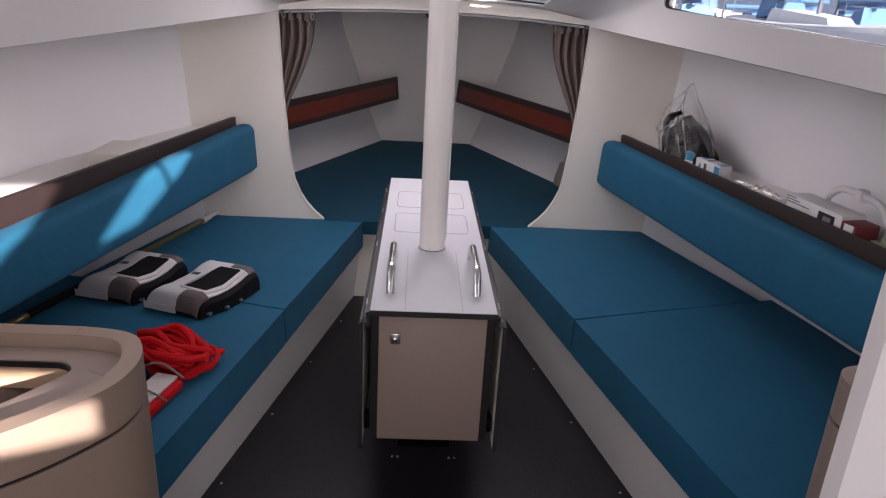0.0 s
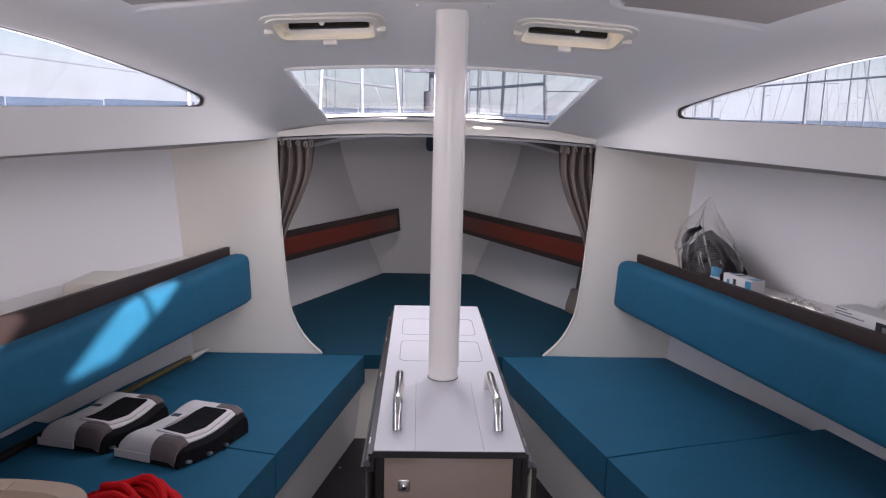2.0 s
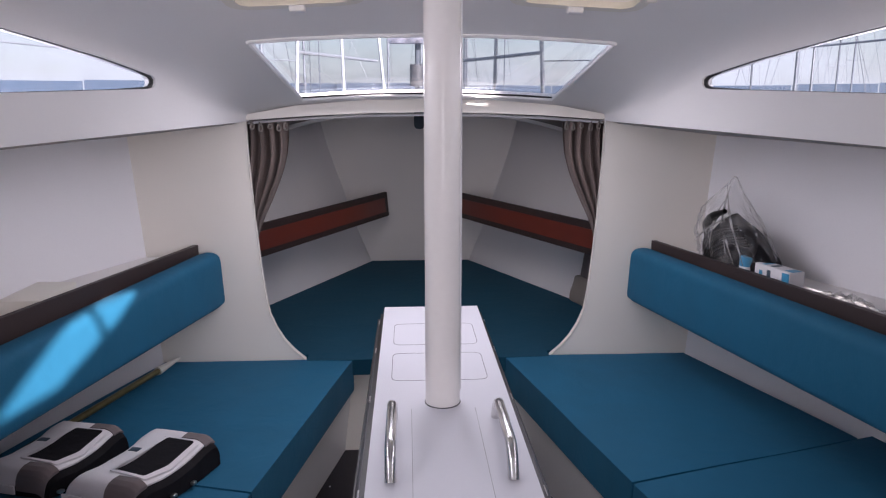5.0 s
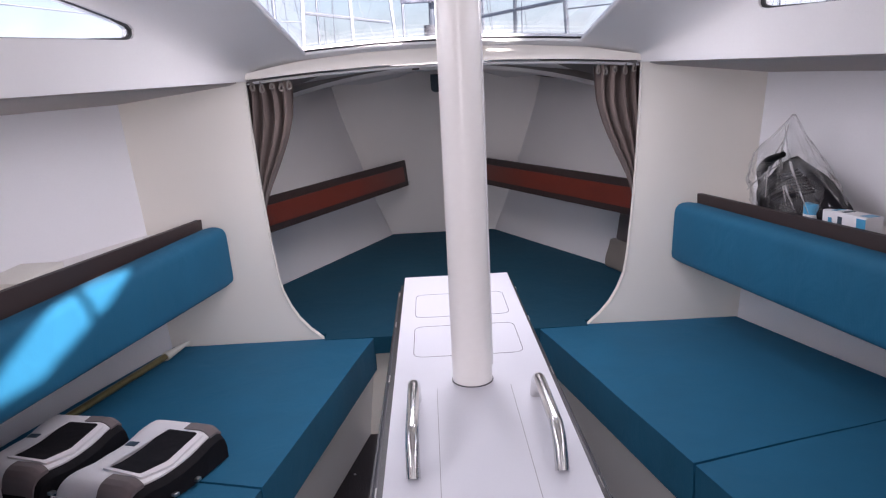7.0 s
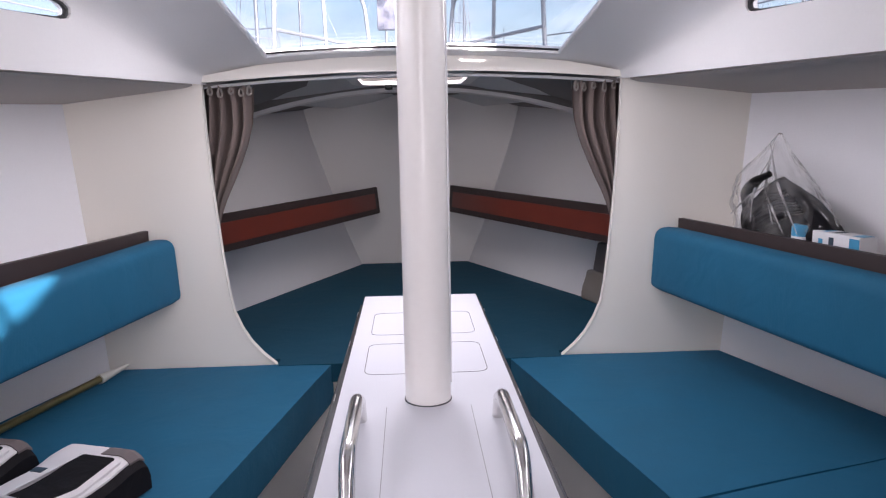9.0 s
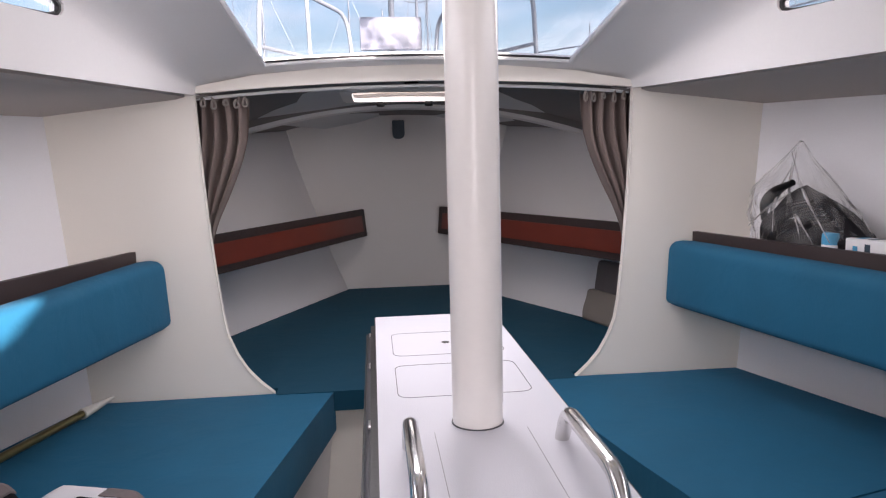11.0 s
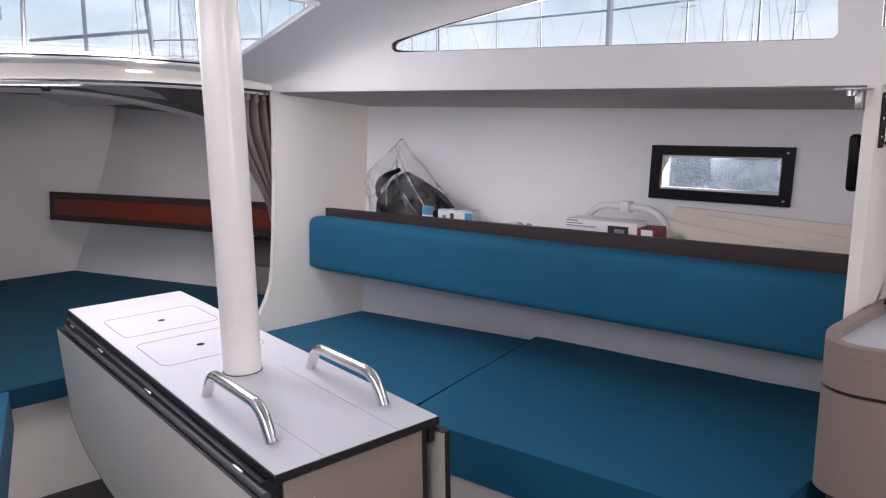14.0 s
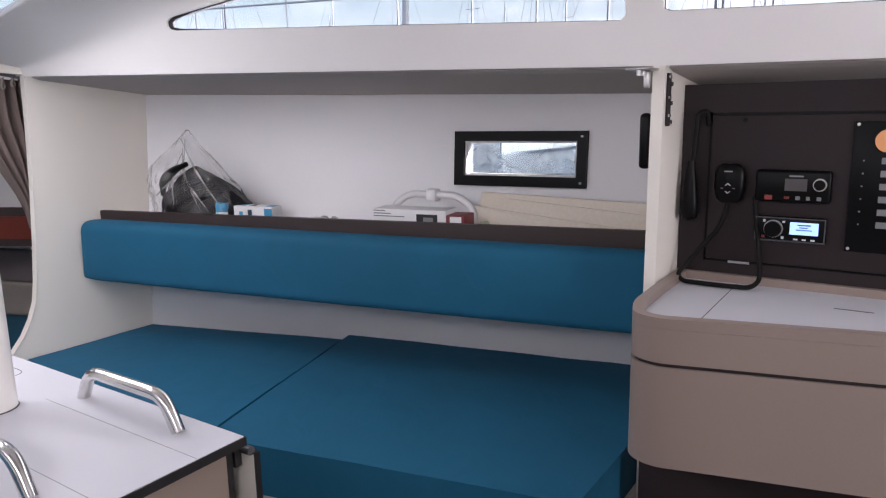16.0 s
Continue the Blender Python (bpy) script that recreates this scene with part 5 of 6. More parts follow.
# ---- curtains and forepeak fittings ----
def build_curtain(s):
    c = thing("curtain", (s * 0.68, 3.84, 1.0), "brown-grey gathered curtain tied back at the arch", "curtain", "arch curtains")
    nu, nv = 64, 26
    free = table_of([(0, 0.588), (0.12, 0.590), (0.25, 0.600), (0.38, 0.626), (0.55, 0.668), (0.75, 0.715), (0.9, 0.742), (1, 0.752)])
    pinned = table_of([(0, 0.775), (0.5, 0.782), (1, 0.790)])
    rows = []
    for j in range(nv + 1):
        v = j / nv
        row = []
        for i in range(nu + 1):
            u = i / nu
            wave = math.sin(u * 2 * math.pi * 4.5 + 0.9 * math.sin(3 * v) + 0.7 * math.sin(7 * u))
            pleat = math.copysign(abs(wave) ** 0.75, wave) * (0.030 - 0.012 * v)
            pleat += 0.006 * math.sin(u * 2 * math.pi * 9 + 4 * v) * (1 - 0.6 * v)
            x = free(v) + u * (pinned(v) - free(v)) + 0.004 * math.sin(9 * v + 5 * u)
            z = 1.475 - 0.56 * v + 0.006 * math.cos(u * 2 * math.pi * 6) * (1 - v)
            row.append((s * x, 3.845 + pleat, z))
        rows.append(row)
    bm = bmesh.new()
    lay = [[[bm.verts.new((x, y + d, z)) for x, y, z in row] for row in rows] for d in (0, 0.003)]
    for g in lay:
        for j in range(nv):
            for i in range(nu):
                bm.faces.new((g[j][i], g[j][i + 1], g[j + 1][i + 1], g[j + 1][i]))
    rim = [(0, i) for i in range(nu)] + [(j, nu) for j in range(nv)] + [(nv, i) for i in range(nu, 0, -1)] + [(j, 0) for j in range(nv, 0, -1)]
    for (j, i), (jj, ii) in zip(rim, rim[1:] + rim[:1]):
        bm.faces.new((lay[0][j][i], lay[0][jj][ii], lay[1][jj][ii], lay[1][j][i]))
    part("cloth", bm, M_CURTAIN, c)
    for k in range(6):
        x = s * (0.598 + 0.034 * k + 0.005 * math.sin(5 * k))
        ring = [(x + 0.0065 * math.cos(a) * (1 - 0.45 * math.sin(a)), 3.814 + 0.004 * math.cos(a), 1.460 - 0.006 * (k % 2) + (0.016 - 0.003 * (k % 3)) * math.sin(a)) for a in [2 * math.pi * j / 12 for j in range(12)]]
        part("hook", tube(ring, 0.0045, 6, closed=True), M_CORD, c, "pale grey curtain tab")


for s in (-1, 1):
    build_curtain(s)
rail = thing("curtain_rail", (0, 3.82, 1.49), "thin white curtain rail behind the arch", "rail")
part("rail", tube([(x, 3.822, arch_top(x) - 0.012) for x in (-0.76, -0.5, -0.25, 0, 0.25, 0.5, 0.76)], 0.006, 8), M_WHITEBOX, rail)
sp = thing("bow_lamp_cover", (0, 5.79, 1.4), "slate-blue plastic cover on the bow bulkhead", "cover")
part("body", rounded(wall_prism(round_poly([(-0.038, 1.385), (0.038, 1.385), (0.038, 1.50), (-0.038, 1.50)], [0.036, 0.036, 0.006, 0.006], 6), "y", 5.770, 5.7995), 0.006, 2), M_NAVY, sp)
sb = thing("folded_cover", (0.90, 4.45, 0.446), "folded grey fabric cover standing beside the berth hull", "cover")
for name, y0, y1, z0, z1, mat in (("lower_fold", 4.30, 4.64, 0.447, 0.60, M_CORD), ("upper_fold", 4.27, 4.60, 0.6005, 0.745, M_BAGTAUPE)):
    bm = box((0, y0, z0), (0.05, y1, z1), 0.014, 3)
    bmesh.ops.subdivide_edges(bm, edges=[e for e in bm.edges if e.calc_length() > 0.08], cuts=4, use_grid_fill=True)
    for v in bm.verts:
        v.co.x += hull_x(v.co.y, v.co.z) - 0.056 + 0.008 * noise.noise(v.co * 11)
    part(name, bm, mat, sb)


# ---- things on the port settee ----
def build_pack(m, label):
    """A life-jacket pack: grey padded top with a black mesh window, black sides, taupe end."""
    p = thing("life_jacket_pack", (0, 0, 0), label, "life jacket", "life jacket packs")
    top = table_of([(-0.236, 0.022), (-0.232, 0.042), (-0.224, 0.058), (-0.211, 0.071), (-0.193, 0.079), (-0.165, 0.083), (-0.10, 0.083), (0.0, 0.088), (0.12, 0.098), (0.20, 0.100), (0.225, 0.092), (0.236, 0.066)])

    def slab(x0, x1, y0, y1, lo, up, nx=16, ny=40):
        bm = bmesh.new()
        g = []
        for k in (0, 1):
            g.append([[bm.verts.new((x0 + (x1 - x0) * i / nx, y0 + (y1 - y0) * j / ny, (lo if k == 0 else up)(x0 + (x1 - x0) * i / nx, y0 + (y1 - y0) * j / ny))) for i in range(nx + 1)] for j in range(ny + 1)])
        for q in g:
            for j in range(ny):
                for i in range(nx):
                    bm.faces.new((q[j][i], q[j][i + 1], q[j + 1][i + 1], q[j + 1][i]))
        rim = [(0, i) for i in range(nx)] + [(j, nx) for j in range(ny)] + [(ny, i) for i in range(nx, 0, -1)] + [(j, 0) for j in range(ny, 0, -1)]
        for (j, i), (jj, ii) in zip(rim, rim[1:] + rim[:1]):
            bm.faces.new((g[0][j][i], g[0][jj][ii], g[1][jj][ii], g[1][j][i]))
        return bm
    h = lambda x, y: top(y) - 16.0 * max(0.0, abs(x) - 0.078) ** 2 + 0.004 * noise.noise(Vector((x * 9, y * 9, 1)))
    part("body", rounded(slab(-0.122, 0.122, -0.235, 0.235, lambda x, y: 0.004, lambda x, y: h(x, y)), 0.012, 3, angle=50), M_BAGBLACK, p, "black padded body")
    part("cover", slab(-0.116, 0.108, -0.234, 0.225, lambda x, y: h(x, y) + 0.001, lambda x, y: h(x, y) + 0.006), M_BAGGREY, p, "light grey cover")
    part("end_flap", slab(-0.118, 0.018, -0.242, -0.236, lambda x, y: 0.008, lambda x, y: 0.034, 8, 2), M_BAGGREY, p, "light grey end flap")
    part("end_patch", slab(0.020, 0.110, -0.2355, -0.168, lambda x, y: h(x, y) - 0.006, lambda x, y: h(x, y) + 0.0090), M_BAGTAUPE, p, "taupe corner patch")
    part("rear_patch", slab(0.030, 0.112, 0.155, 0.226, lambda x, y: h(x, y) + 0.003, lambda x, y: h(x, y) + 0.0085), M_BAGTAUPE, p, "taupe rear patch")
    rim = [(-0.034, -0.150), (0.098, -0.166), (0.104, -0.05), (0.100, 0.14), (-0.014, 0.14)]
    big, small = round_poly(rim, 0.012, 3), round_poly(shrink(rim, 0.011), 0.01, 3)
    win = bmesh.new()
    a = [win.verts.new((x, y, h(x, y) + 0.0115)) for x, y in big]
    b = [win.verts.new((x, y, h(x, y) + 0.0125)) for x, y in small]
    c = [win.verts.new((x, y, h(x, y) + 0.0050)) for x, y in big]
    for k in range(len(a)):
        n = (k + 1) % len(a)
        win.faces.new((a[k], a[n], b[n], b[k]))
        win.faces.new((c[k], c[n], a[n], a[k]))
    part("window_trim", win, M_BAGGREY, p, "pale stitched border")
    mesh = slab(-0.016, 0.094, -0.146, 0.132, lambda x, y: h(x, y) + 0.004, lambda x, y: h(x, y) + 0.0110)
    part("mesh_window", mesh, M_BAGBLACK, p, "black mesh window")
    part("label_tag", slab(-0.082, -0.050, 0.008, 0.036, lambda x, y: h(x, y) + 0.003, lambda x, y: h(x, y) + 0.0078, 2, 2), M_NAVY, p, "small dark label")
    for y in (-0.19, -0.08, 0.03):
        part("buckle", rounded(box((0.121, y - 0.011, 0.012), (0.134, y + 0.011, 0.022)), 0.003, 2), M_STEEL, p, "small metal clip")
    # the pack is bent: its front end veers to one side
    for ob in p.children:
        for v in ob.data.vertices:
            v.co.x += 0.018 - 0.62 * max(0.0, 0.05 - v.co.y) ** 2
    p.matrix_basis = m
    return p


build_pack(pose(-1.165, 2.80, 0.446, 0, 0, -15) @ Matrix.Diagonal((1.02, 0.62, 1.0, 1)), "grey and black life-jacket pack lying beside the backrest")
build_pack(pose(-0.865, 2.715, 0.446, 0, 0, -20) @ Matrix.Diagonal((1.0, 0.68, 1.0, 1)), "grey and black life-jacket pack nearer the seat edge")

hook = thing("boat_hook", (-1.2, 3.1, 0.46), "olive brass boat hook pole with a pale plastic tip", "boat hook")
A, B2 = Vector((-1.088, 3.752, 0.464)), Vector((-1.462, 2.40, 0.460))
D = (B2 - A).normalized()
part("shaft", tube([A + D * 0.14, A + D * 0.8, B2], 0.0125, 14), M_POLE, hook)
part("tip", tube([A, A + D * 0.02, A + D * 0.10, A + D * 0.155, A + D * 0.165], 0.02, 14, radii=[0.002, 0.006, 0.013, 0.0175, 0.0175]), M_CREAM, hook, "pale plastic tip")
part("grip", tube([A + D * 0.78, A + D * 1.3], 0.0150, 14), M_RUBBER, hook, "black grip")


def build_rope():
    r = random.Random(3)
    c = thing("rope_coil", (-0.83, 2.15, 0.446), "bright red coiled rope heaped on the settee cushion", "rope")
    for k in range(26):
        cx, cy = -0.83 + r.uniform(-0.04, 0.04), 2.215 + r.uniform(-0.035, 0.035)
        ra, rb, tilt = r.uniform(0.085, 0.122), r.uniform(0.028, 0.066), -0.42 + r.uniform(-0.28, 0.28)
        lean, z0 = r.uniform(-0.5, 0.5), 0.462 + 0.0040 * k
        bend = r.uniform(-0.3, 0.3)
        ring = []
        for j in range(36):
            a = 2 * math.pi * j / 36
            u, v = ra * math.cos(a), rb * math.sin(a) + bend * ra * math.cos(a) ** 2 + 0.008 * math.sin(3 * a + k)
            x, y = cx + u * math.cos(tilt) - v * math.sin(tilt), cy + u * math.sin(tilt) + v * math.cos(tilt)
            drop = 0.35 * abs(u) * k / 26
            ring.append((x, y, max(0.4565, z0 - drop + lean * v * 0.7 + 0.010 * math.sin(2 * a + k))))
        part("loop", tube(ring, 0.0105, 8, closed=True), M_RED, c)
    for k in range(7):
        y0, z0 = 2.30 - 0.022 * k, 0.475 + 0.012 * (k % 3)
        part("strand", tube(arc_points([(-1.06, y0 + 0.02, 0.459), (-0.98, y0 + r.uniform(-0.01, 0.03), z0), (-0.90, y0 + r.uniform(-0.02, 0.02), z0 + 0.03), (-0.84, y0 - 0.03, z0 + 0.035)], 0.04), 0.0105, 8), M_RED, c)
    part("tie", tube(arc_points([(-0.93, 2.12, 0.47), (-0.86, 2.09, 0.52), (-0.80, 2.06, 0.545), (-0.74, 2.05, 0.50)], 0.03), 0.0035, 6), M_CORD, c, "grey tie cord")
    strap = thing("harness_strap", (-0.86, 1.93, 0.446), "red and white webbing bundle with grey cords", "strap")
    m = Matrix.Translation((-0.835, 1.94, 0.446)) @ Matrix.Rotation(radians(-14), 4, "Z")
    for k, (mat, z0, z1, w) in enumerate(((M_RED, 0.002, 0.034, 0.052), (M_WEB, 0.0345, 0.046, 0.036), (M_BAGBLACK, 0.002, 0.030, 0.052))):
        off = 0.0 if k < 2 else -0.11
        part(("red_fold", "white_band", "dark_fold")[k], box((off - w, -0.17, z0), (off + w, 0.15, z1), 0.008, 3, m), mat, strap)
    for y in (-0.10, 0.05):
        part("cord", tube([m @ Vector(q) for q in ((-0.057, y, 0.01), (-0.04, y + 0.01, 0.050), (0.03, y - 0.015, 0.051), (0.058, y, 0.02))], 0.003, 6), M_CORD, strap, "grey cord")
    t = thing("rope_end", (-1.18, 2.05, 0.446), "end of red rope looped beside the galley", "rope")
    part("loop", tube([(-1.18 + 0.05 * math.cos(a), 2.05 + 0.045 * math.sin(a), 0.475 + 0.022 * math.sin(a)) for a in [2 * math.pi * j / 24 for j in range(24)]], 0.012, 8, closed=True), M_RED, t)
    part("tail", tube([(-1.22, 2.06, 0.459), (-1.30, 2.08, 0.459), (-1.38, 2.04, 0.459)], 0.012, 8), M_RED, t)


build_rope()


# ---- things on the side shelves ----
def build_cable_bag():
    """A lumpy dark soft bag with folds and a handle, inside a loose peaked bag of clear film."""
    b = thing("cable_bag", (1.17, 3.38, 0.913), "dark soft gear bag inside a crumpled clear plastic bag", "plastic bag")
    r = random.Random(8)
    top = table_of([(3.08, 0.975), (3.14, 1.01), (3.22, 1.065), (3.30, 1.10), (3.40, 1.13), (3.48, 1.10), (3.54, 1.05), (3.575, 0.99), (3.59, 0.94)])
    rings = []
    for k in range(25):
        y = 3.075 + 0.515 * k / 24
        hi, end = top(y), min(1.0, 0.25 + 4.5 * min(k, 24 - k) / 24)
        ring = []
        for j in range(28):
            a = 2 * math.pi * j / 28
            fold = 1 + 0.16 * noise.noise(Vector((math.cos(a) * 2.2, y * 9 + math.sin(a) * 3, 3))) + 0.10 * abs(noise.noise(Vector((math.cos(a) * 5, y * 26 + math.sin(a) * 9, 7))))
            mid, half = (hi + 0.916) / 2, (hi - 0.916) / 2
            ring.append((1.185 + 0.055 * end * fold * math.cos(a) + 0.10 * (3.35 - y) * 0.5, y, max(0.916, mid + half * min(1.08, fold) * math.sin(a))))
        rings.append(ring)
    part("soft_bag", loft(rings), M_BAGBLACK, b, "dark grey folded soft bag")
    for k in range(9):
        q = k / 8
        x = 1.118 + 0.012 * r.random()
        run = [(x + 0.02, 3.580 - 0.10 * q, 0.930 + 0.01 * q), (x - 0.004, 3.53 - 0.11 * q, 0.99 + 0.02 * r.random() - 0.03 * q), (x + 0.006, 3.42 - 0.13 * q, 1.075 - 0.05 * q), (x + 0.03, 3.33 - 0.12 * q, 1.10 - 0.055 * q)]
        pts = arc_points(run, 0.06, 5)
        part("fold", tube(pts, 0.010, 7, radii=[0.004 + 0.009 * math.sin(math.pi * i / (len(pts) - 1)) for i in range(len(pts))]), M_BAGBLACK, b, "raised fold of the bag")
    arch = [(1.135, 3.555, 1.02), (1.120, 3.53, 1.07), (1.116, 3.46, 1.12), (1.122, 3.375, 1.148)]
    pts = arc_points(arch, 0.06, 6)
    part("handle", tube(pts, 0.016, 10, radii=[0.010 + 0.010 * math.sin(math.pi * i / (len(pts) - 1)) for i in range(len(pts))]), M_DEVICE, b, "smooth black arched handle")
    lo = table_of([(0.915, 3.10), (1.0, 3.12), (1.06, 3.17), (1.12, 3.24), (1.17, 3.30), (1.22, 3.37), (1.25, 3.395), (1.274, 3.415)])
    up = table_of([(0.915, 3.64), (1.0, 3.665), (1.08, 3.68), (1.13, 3.65), (1.17, 3.59), (1.22, 3.505), (1.25, 3.465), (1.274, 3.435)])
    rings = []
    for k in range(29):
        z = 0.915 + 0.359 * k / 28
        cy, wy = (lo(z) + up(z)) / 2, (up(z) - lo(z)) / 2
        wx = 0.084 * min(1.0, (1.285 - z) / 0.20)
        ring = []
        for j in range(72):
            a = 2 * math.pi * j / 72
            c, d = math.cos(a), math.sin(a)
            q = 1 + 0.16 * noise.noise(Vector((c * 3, d * 3, z * 12))) - 0.22 * abs(noise.noise(Vector((c * 4 + z * 9, d * 9, z * 16)))) + 0.12 * noise.noise(Vector((c * 12, d * 14 + z * 22, z * 30)))
            ring.append((1.178 + wx * q * c + 0.05 * (3.38 - cy - wy * d), cy + wy * (0.5 + 0.5 * q) * d, z + 0.006 * noise.noise(Vector((c * 9, d * 9, z * 40)))))
        rings.append(ring)
    part("film", loft(rings), M_PLASTIC, b, "crumpled clear plastic film")
    for k in range(7):
        q = k / 6
        base = Vector((1.102 + 0.01 * r.random(), 3.60 - 0.44 * q, 0.95 + 0.05 * r.random()))
        tip = Vector((1.150, 3.425 + r.uniform(-0.02, 0.02), 1.10 + 0.15 * r.random()))
        mid = base.lerp(tip, 0.5) + Vector((-0.012, r.uniform(-0.03, 0.03), 0.012))
        pts = arc_points([base, mid, tip], 0.08, 6)
        part("film_fold", tube(pts, 0.005, 5, radii=[0.001 + 0.0035 * math.sin(math.pi * (i + 0.5) / len(pts)) for i in range(len(pts))]), M_FOLD, b, "whitish doubled fold of film")


build_cable_bag()


def small_carton(x, y, z, w, d, h, turn, label, stripes):
    c = thing("small_carton", (x, y, z), label, "carton", "small cartons")
    m = Matrix.Translation((x, y, z)) @ Matrix.Rotation(radians(turn), 4, "Z")
    part("box", box((-w / 2, -d / 2, 0), (w / 2, d / 2, h), 0.002, 2, m), M_WHITEBOX, c)
    for y0, y1, z0, z1, mat in stripes:
        part("print", box((-w / 2 - 0.0012, y0, z0), (-w / 2 - 0.0002, y1, z1), 0, 2, m), mat, c, smooth=False)
        part("print", box((-w / 2 + 0.01, y0, h + 0.0002), (w / 2 - 0.01, y1, h + 0.001), 0, 2, m), mat, c, smooth=False)


can = thing("drink_can", (1.145, 3.205, 0.913), "light blue metal can beside the bag", "can")
ring = lambda r, z: [(1.145 + r * math.cos(a), 3.205 + r * math.sin(a), z) for a in [2 * math.pi * k / 24 for k in range(24)]]
part("body", loft([ring(0.026, 0.9135), ring(0.030, 0.92), ring(0.030, 1.00), ring(0.027, 1.008)]), M_SKYBLUE, can)
part("band", loft([ring(0.0306, 0.962), ring(0.0306, 0.974)], caps=False), M_WHITEINK, can, "white print band")
small_carton(1.185, 3.065, 0.9135, 0.06, 0.17, 0.086, 12, "small white and blue carton on the shelf", [(0.005, 0.022, 0.020, 0.074, M_NAVY), (-0.083, -0.050, 0.006, 0.080, M_SKYBLUE), (0.045, 0.06, 0.046, 0.066, M_SKYBLUE)])


def crumple(name, cx, cy, z0, wx, wy, h, mat, label, seed):
    b = thing(name, (cx, cy, z0), label, "plastic wrap", "loose wraps")
    n = 26
    bm = bmesh.new()
    g = []
    for j in range(n + 1):
        row = []
        for i in range(n + 1):
            u, v = 2 * i / n - 1, 2 * j / n - 1
            fall = max(0.0, 1 - max(abs(u), abs(v)) ** 3)
            k = abs(noise.noise(Vector((u * 2.6, v * 2.6, seed)))) + 0.5 * abs(noise.noise(Vector((u * 6, v * 6, seed + 4))))
            row.append(bm.verts.new((cx + wx * u * (1 + 0.1 * k), cy + wy * v, z0 + 0.003 + h * fall * (0.35 + 0.9 * k))))
        g.append(row)
    for j in range(n):
        for i in range(n):
            bm.faces.new((g[j][i], g[j][i + 1], g[j + 1][i + 1], g[j + 1][i]))
    ex = bmesh.ops.extrude_face_region(bm, geom=bm.faces[:])
    for v in ex["geom"]:
        if isinstance(v, bmesh.types.BMVert):
            v.co.z -= 0.0015
    part("film", bm, mat, b)


crumple("plastic_wrap", 1.285, 2.84, 0.9135, 0.085, 0.15, 0.045, M_PLASTIC, "crumpled clear plastic wrap on the shelf", 2.0)
crumple("plastic_wrap", 1.405, 2.16, 0.9135, 0.07, 0.15, 0.05, M_GREENFILM, "pale green packing film on the shelf", 7.0)

wb = thing("product_box", (1.27, 2.44, 0.913), "white product carton with dark print and a wine-red end", "carton")
mm = Matrix.Translation((1.335, 2.42, 0.9135)) @ Matrix.Rotation(radians(11), 4, "Z")
part("box", box((-0.045, -0.10, 0), (0.045, 0.165, 0.096), 0.002, 2, mm), M_WHITEBOX, wb)
part("red_end", box((-0.0455, -0.165, 0), (0.0455, -0.1005, 0.082), 0.002, 2, mm), M_WINE, wb, "wine-red printed end")
part("print", box((-0.0465, -0.07, 0.035), (-0.0452, 0.005, 0.082), 0, 2, mm), M_INK, wb, "black picture of the product", smooth=False)
part("print", box((-0.0475, -0.055, 0.045), (-0.0466, -0.02, 0.072), 0, 2, mm), M_GREYINK, wb, smooth=False)
part("label_sticker", box((-0.0468, -0.155, 0.045), (-0.0457, -0.115, 0.078), 0, 2, mm), M_WHITEINK, wb, "white sticker", smooth=False)
for k, (y0, y1) in enumerate(((0.12, 0.165), (0.10, 0.165), (0.05, 0.165))):
    part("text_bar", box((-0.0464, y0, 0.088 - 0.009 * k), (-0.0452, y1, 0.0915 - 0.009 * k), 0, 2, mm), M_GREYINK, wb, smooth=False)

hose = thing("white_hose", (1.38, 2.5, 0.913), "looped white plastic hose handle behind the carton", "hose")
part("loop", tube(arc_points([(1.43, 2.63, 0.92), (1.435, 2.625, 0.99), (1.44, 2.56, 1.042), (1.455, 2.35, 1.042), (1.45, 2.285, 0.99), (1.445, 2.28, 0.92)], 0.09, 6), 0.0125, 10), M_WHITEBOX, hose)
part("clamp", rounded(box((1.430, 2.435, 1.020), (1.465, 2.475, 1.062)), 0.004, 2), M_WHITEBOX, hose)

for y0, y1, x0, x1, z1, z2 in ((2.31, 1.63, 1.475, 1.492, 1.052, 1.034), (2.33, 1.66, 1.425, 1.433, 1.012, 0.950), (2.20, 1.63, 1.462, 1.470, 1.036, 0.996)):
    cb = thing("cardboard_sheet", (x0, (y0 + y1) / 2, 0.913), "flat pale cardboard sheet leaning on the hull side", "cardboard", "cardboard sheets")
    bm = loft([[(x0, y0, 0.9135), (x1, y0, 0.9135), (x1 + 0.03, y0 - 0.02, z1), (x0 + 0.03, y0 - 0.02, z1)], [(x0 + 0.06, y1, 0.9135), (x1 + 0.06, y1, 0.9135), (x1 + 0.085, y1, z2), (x0 + 0.085, y1, z2)]])
    part("sheet", rounded(bm, 0.002, 2), M_CARD, cb)

pb = thing("cardboard_box", (-1.25, 2.98, 0.913), "small pale cream box on the port shelf", "carton")
part("box", rounded(box((-1.32, 2.86, 0.9135), (-1.19, 3.10, 0.972)), 0.004, 2), M_CREAM, pb)


# unseen tubes added to cast the arc and notch across the backrest's sun patch
line = thing("coachroof_line", (0.25, -0.6, 2.0), "unseen dark rope added over the roof slot to shadow the sun patch", "rope")
part("loop", tube(arc_points([(0.02, -0.22, 2.01), (0.18, -0.37, 2.01), (0.246, -0.48, 2.01), (0.307, -0.607, 2.01), (0.34, -0.70, 2.01), (0.40, -0.92, 2.01)], 0.06), 0.009, 8), M_RUBBER, line)
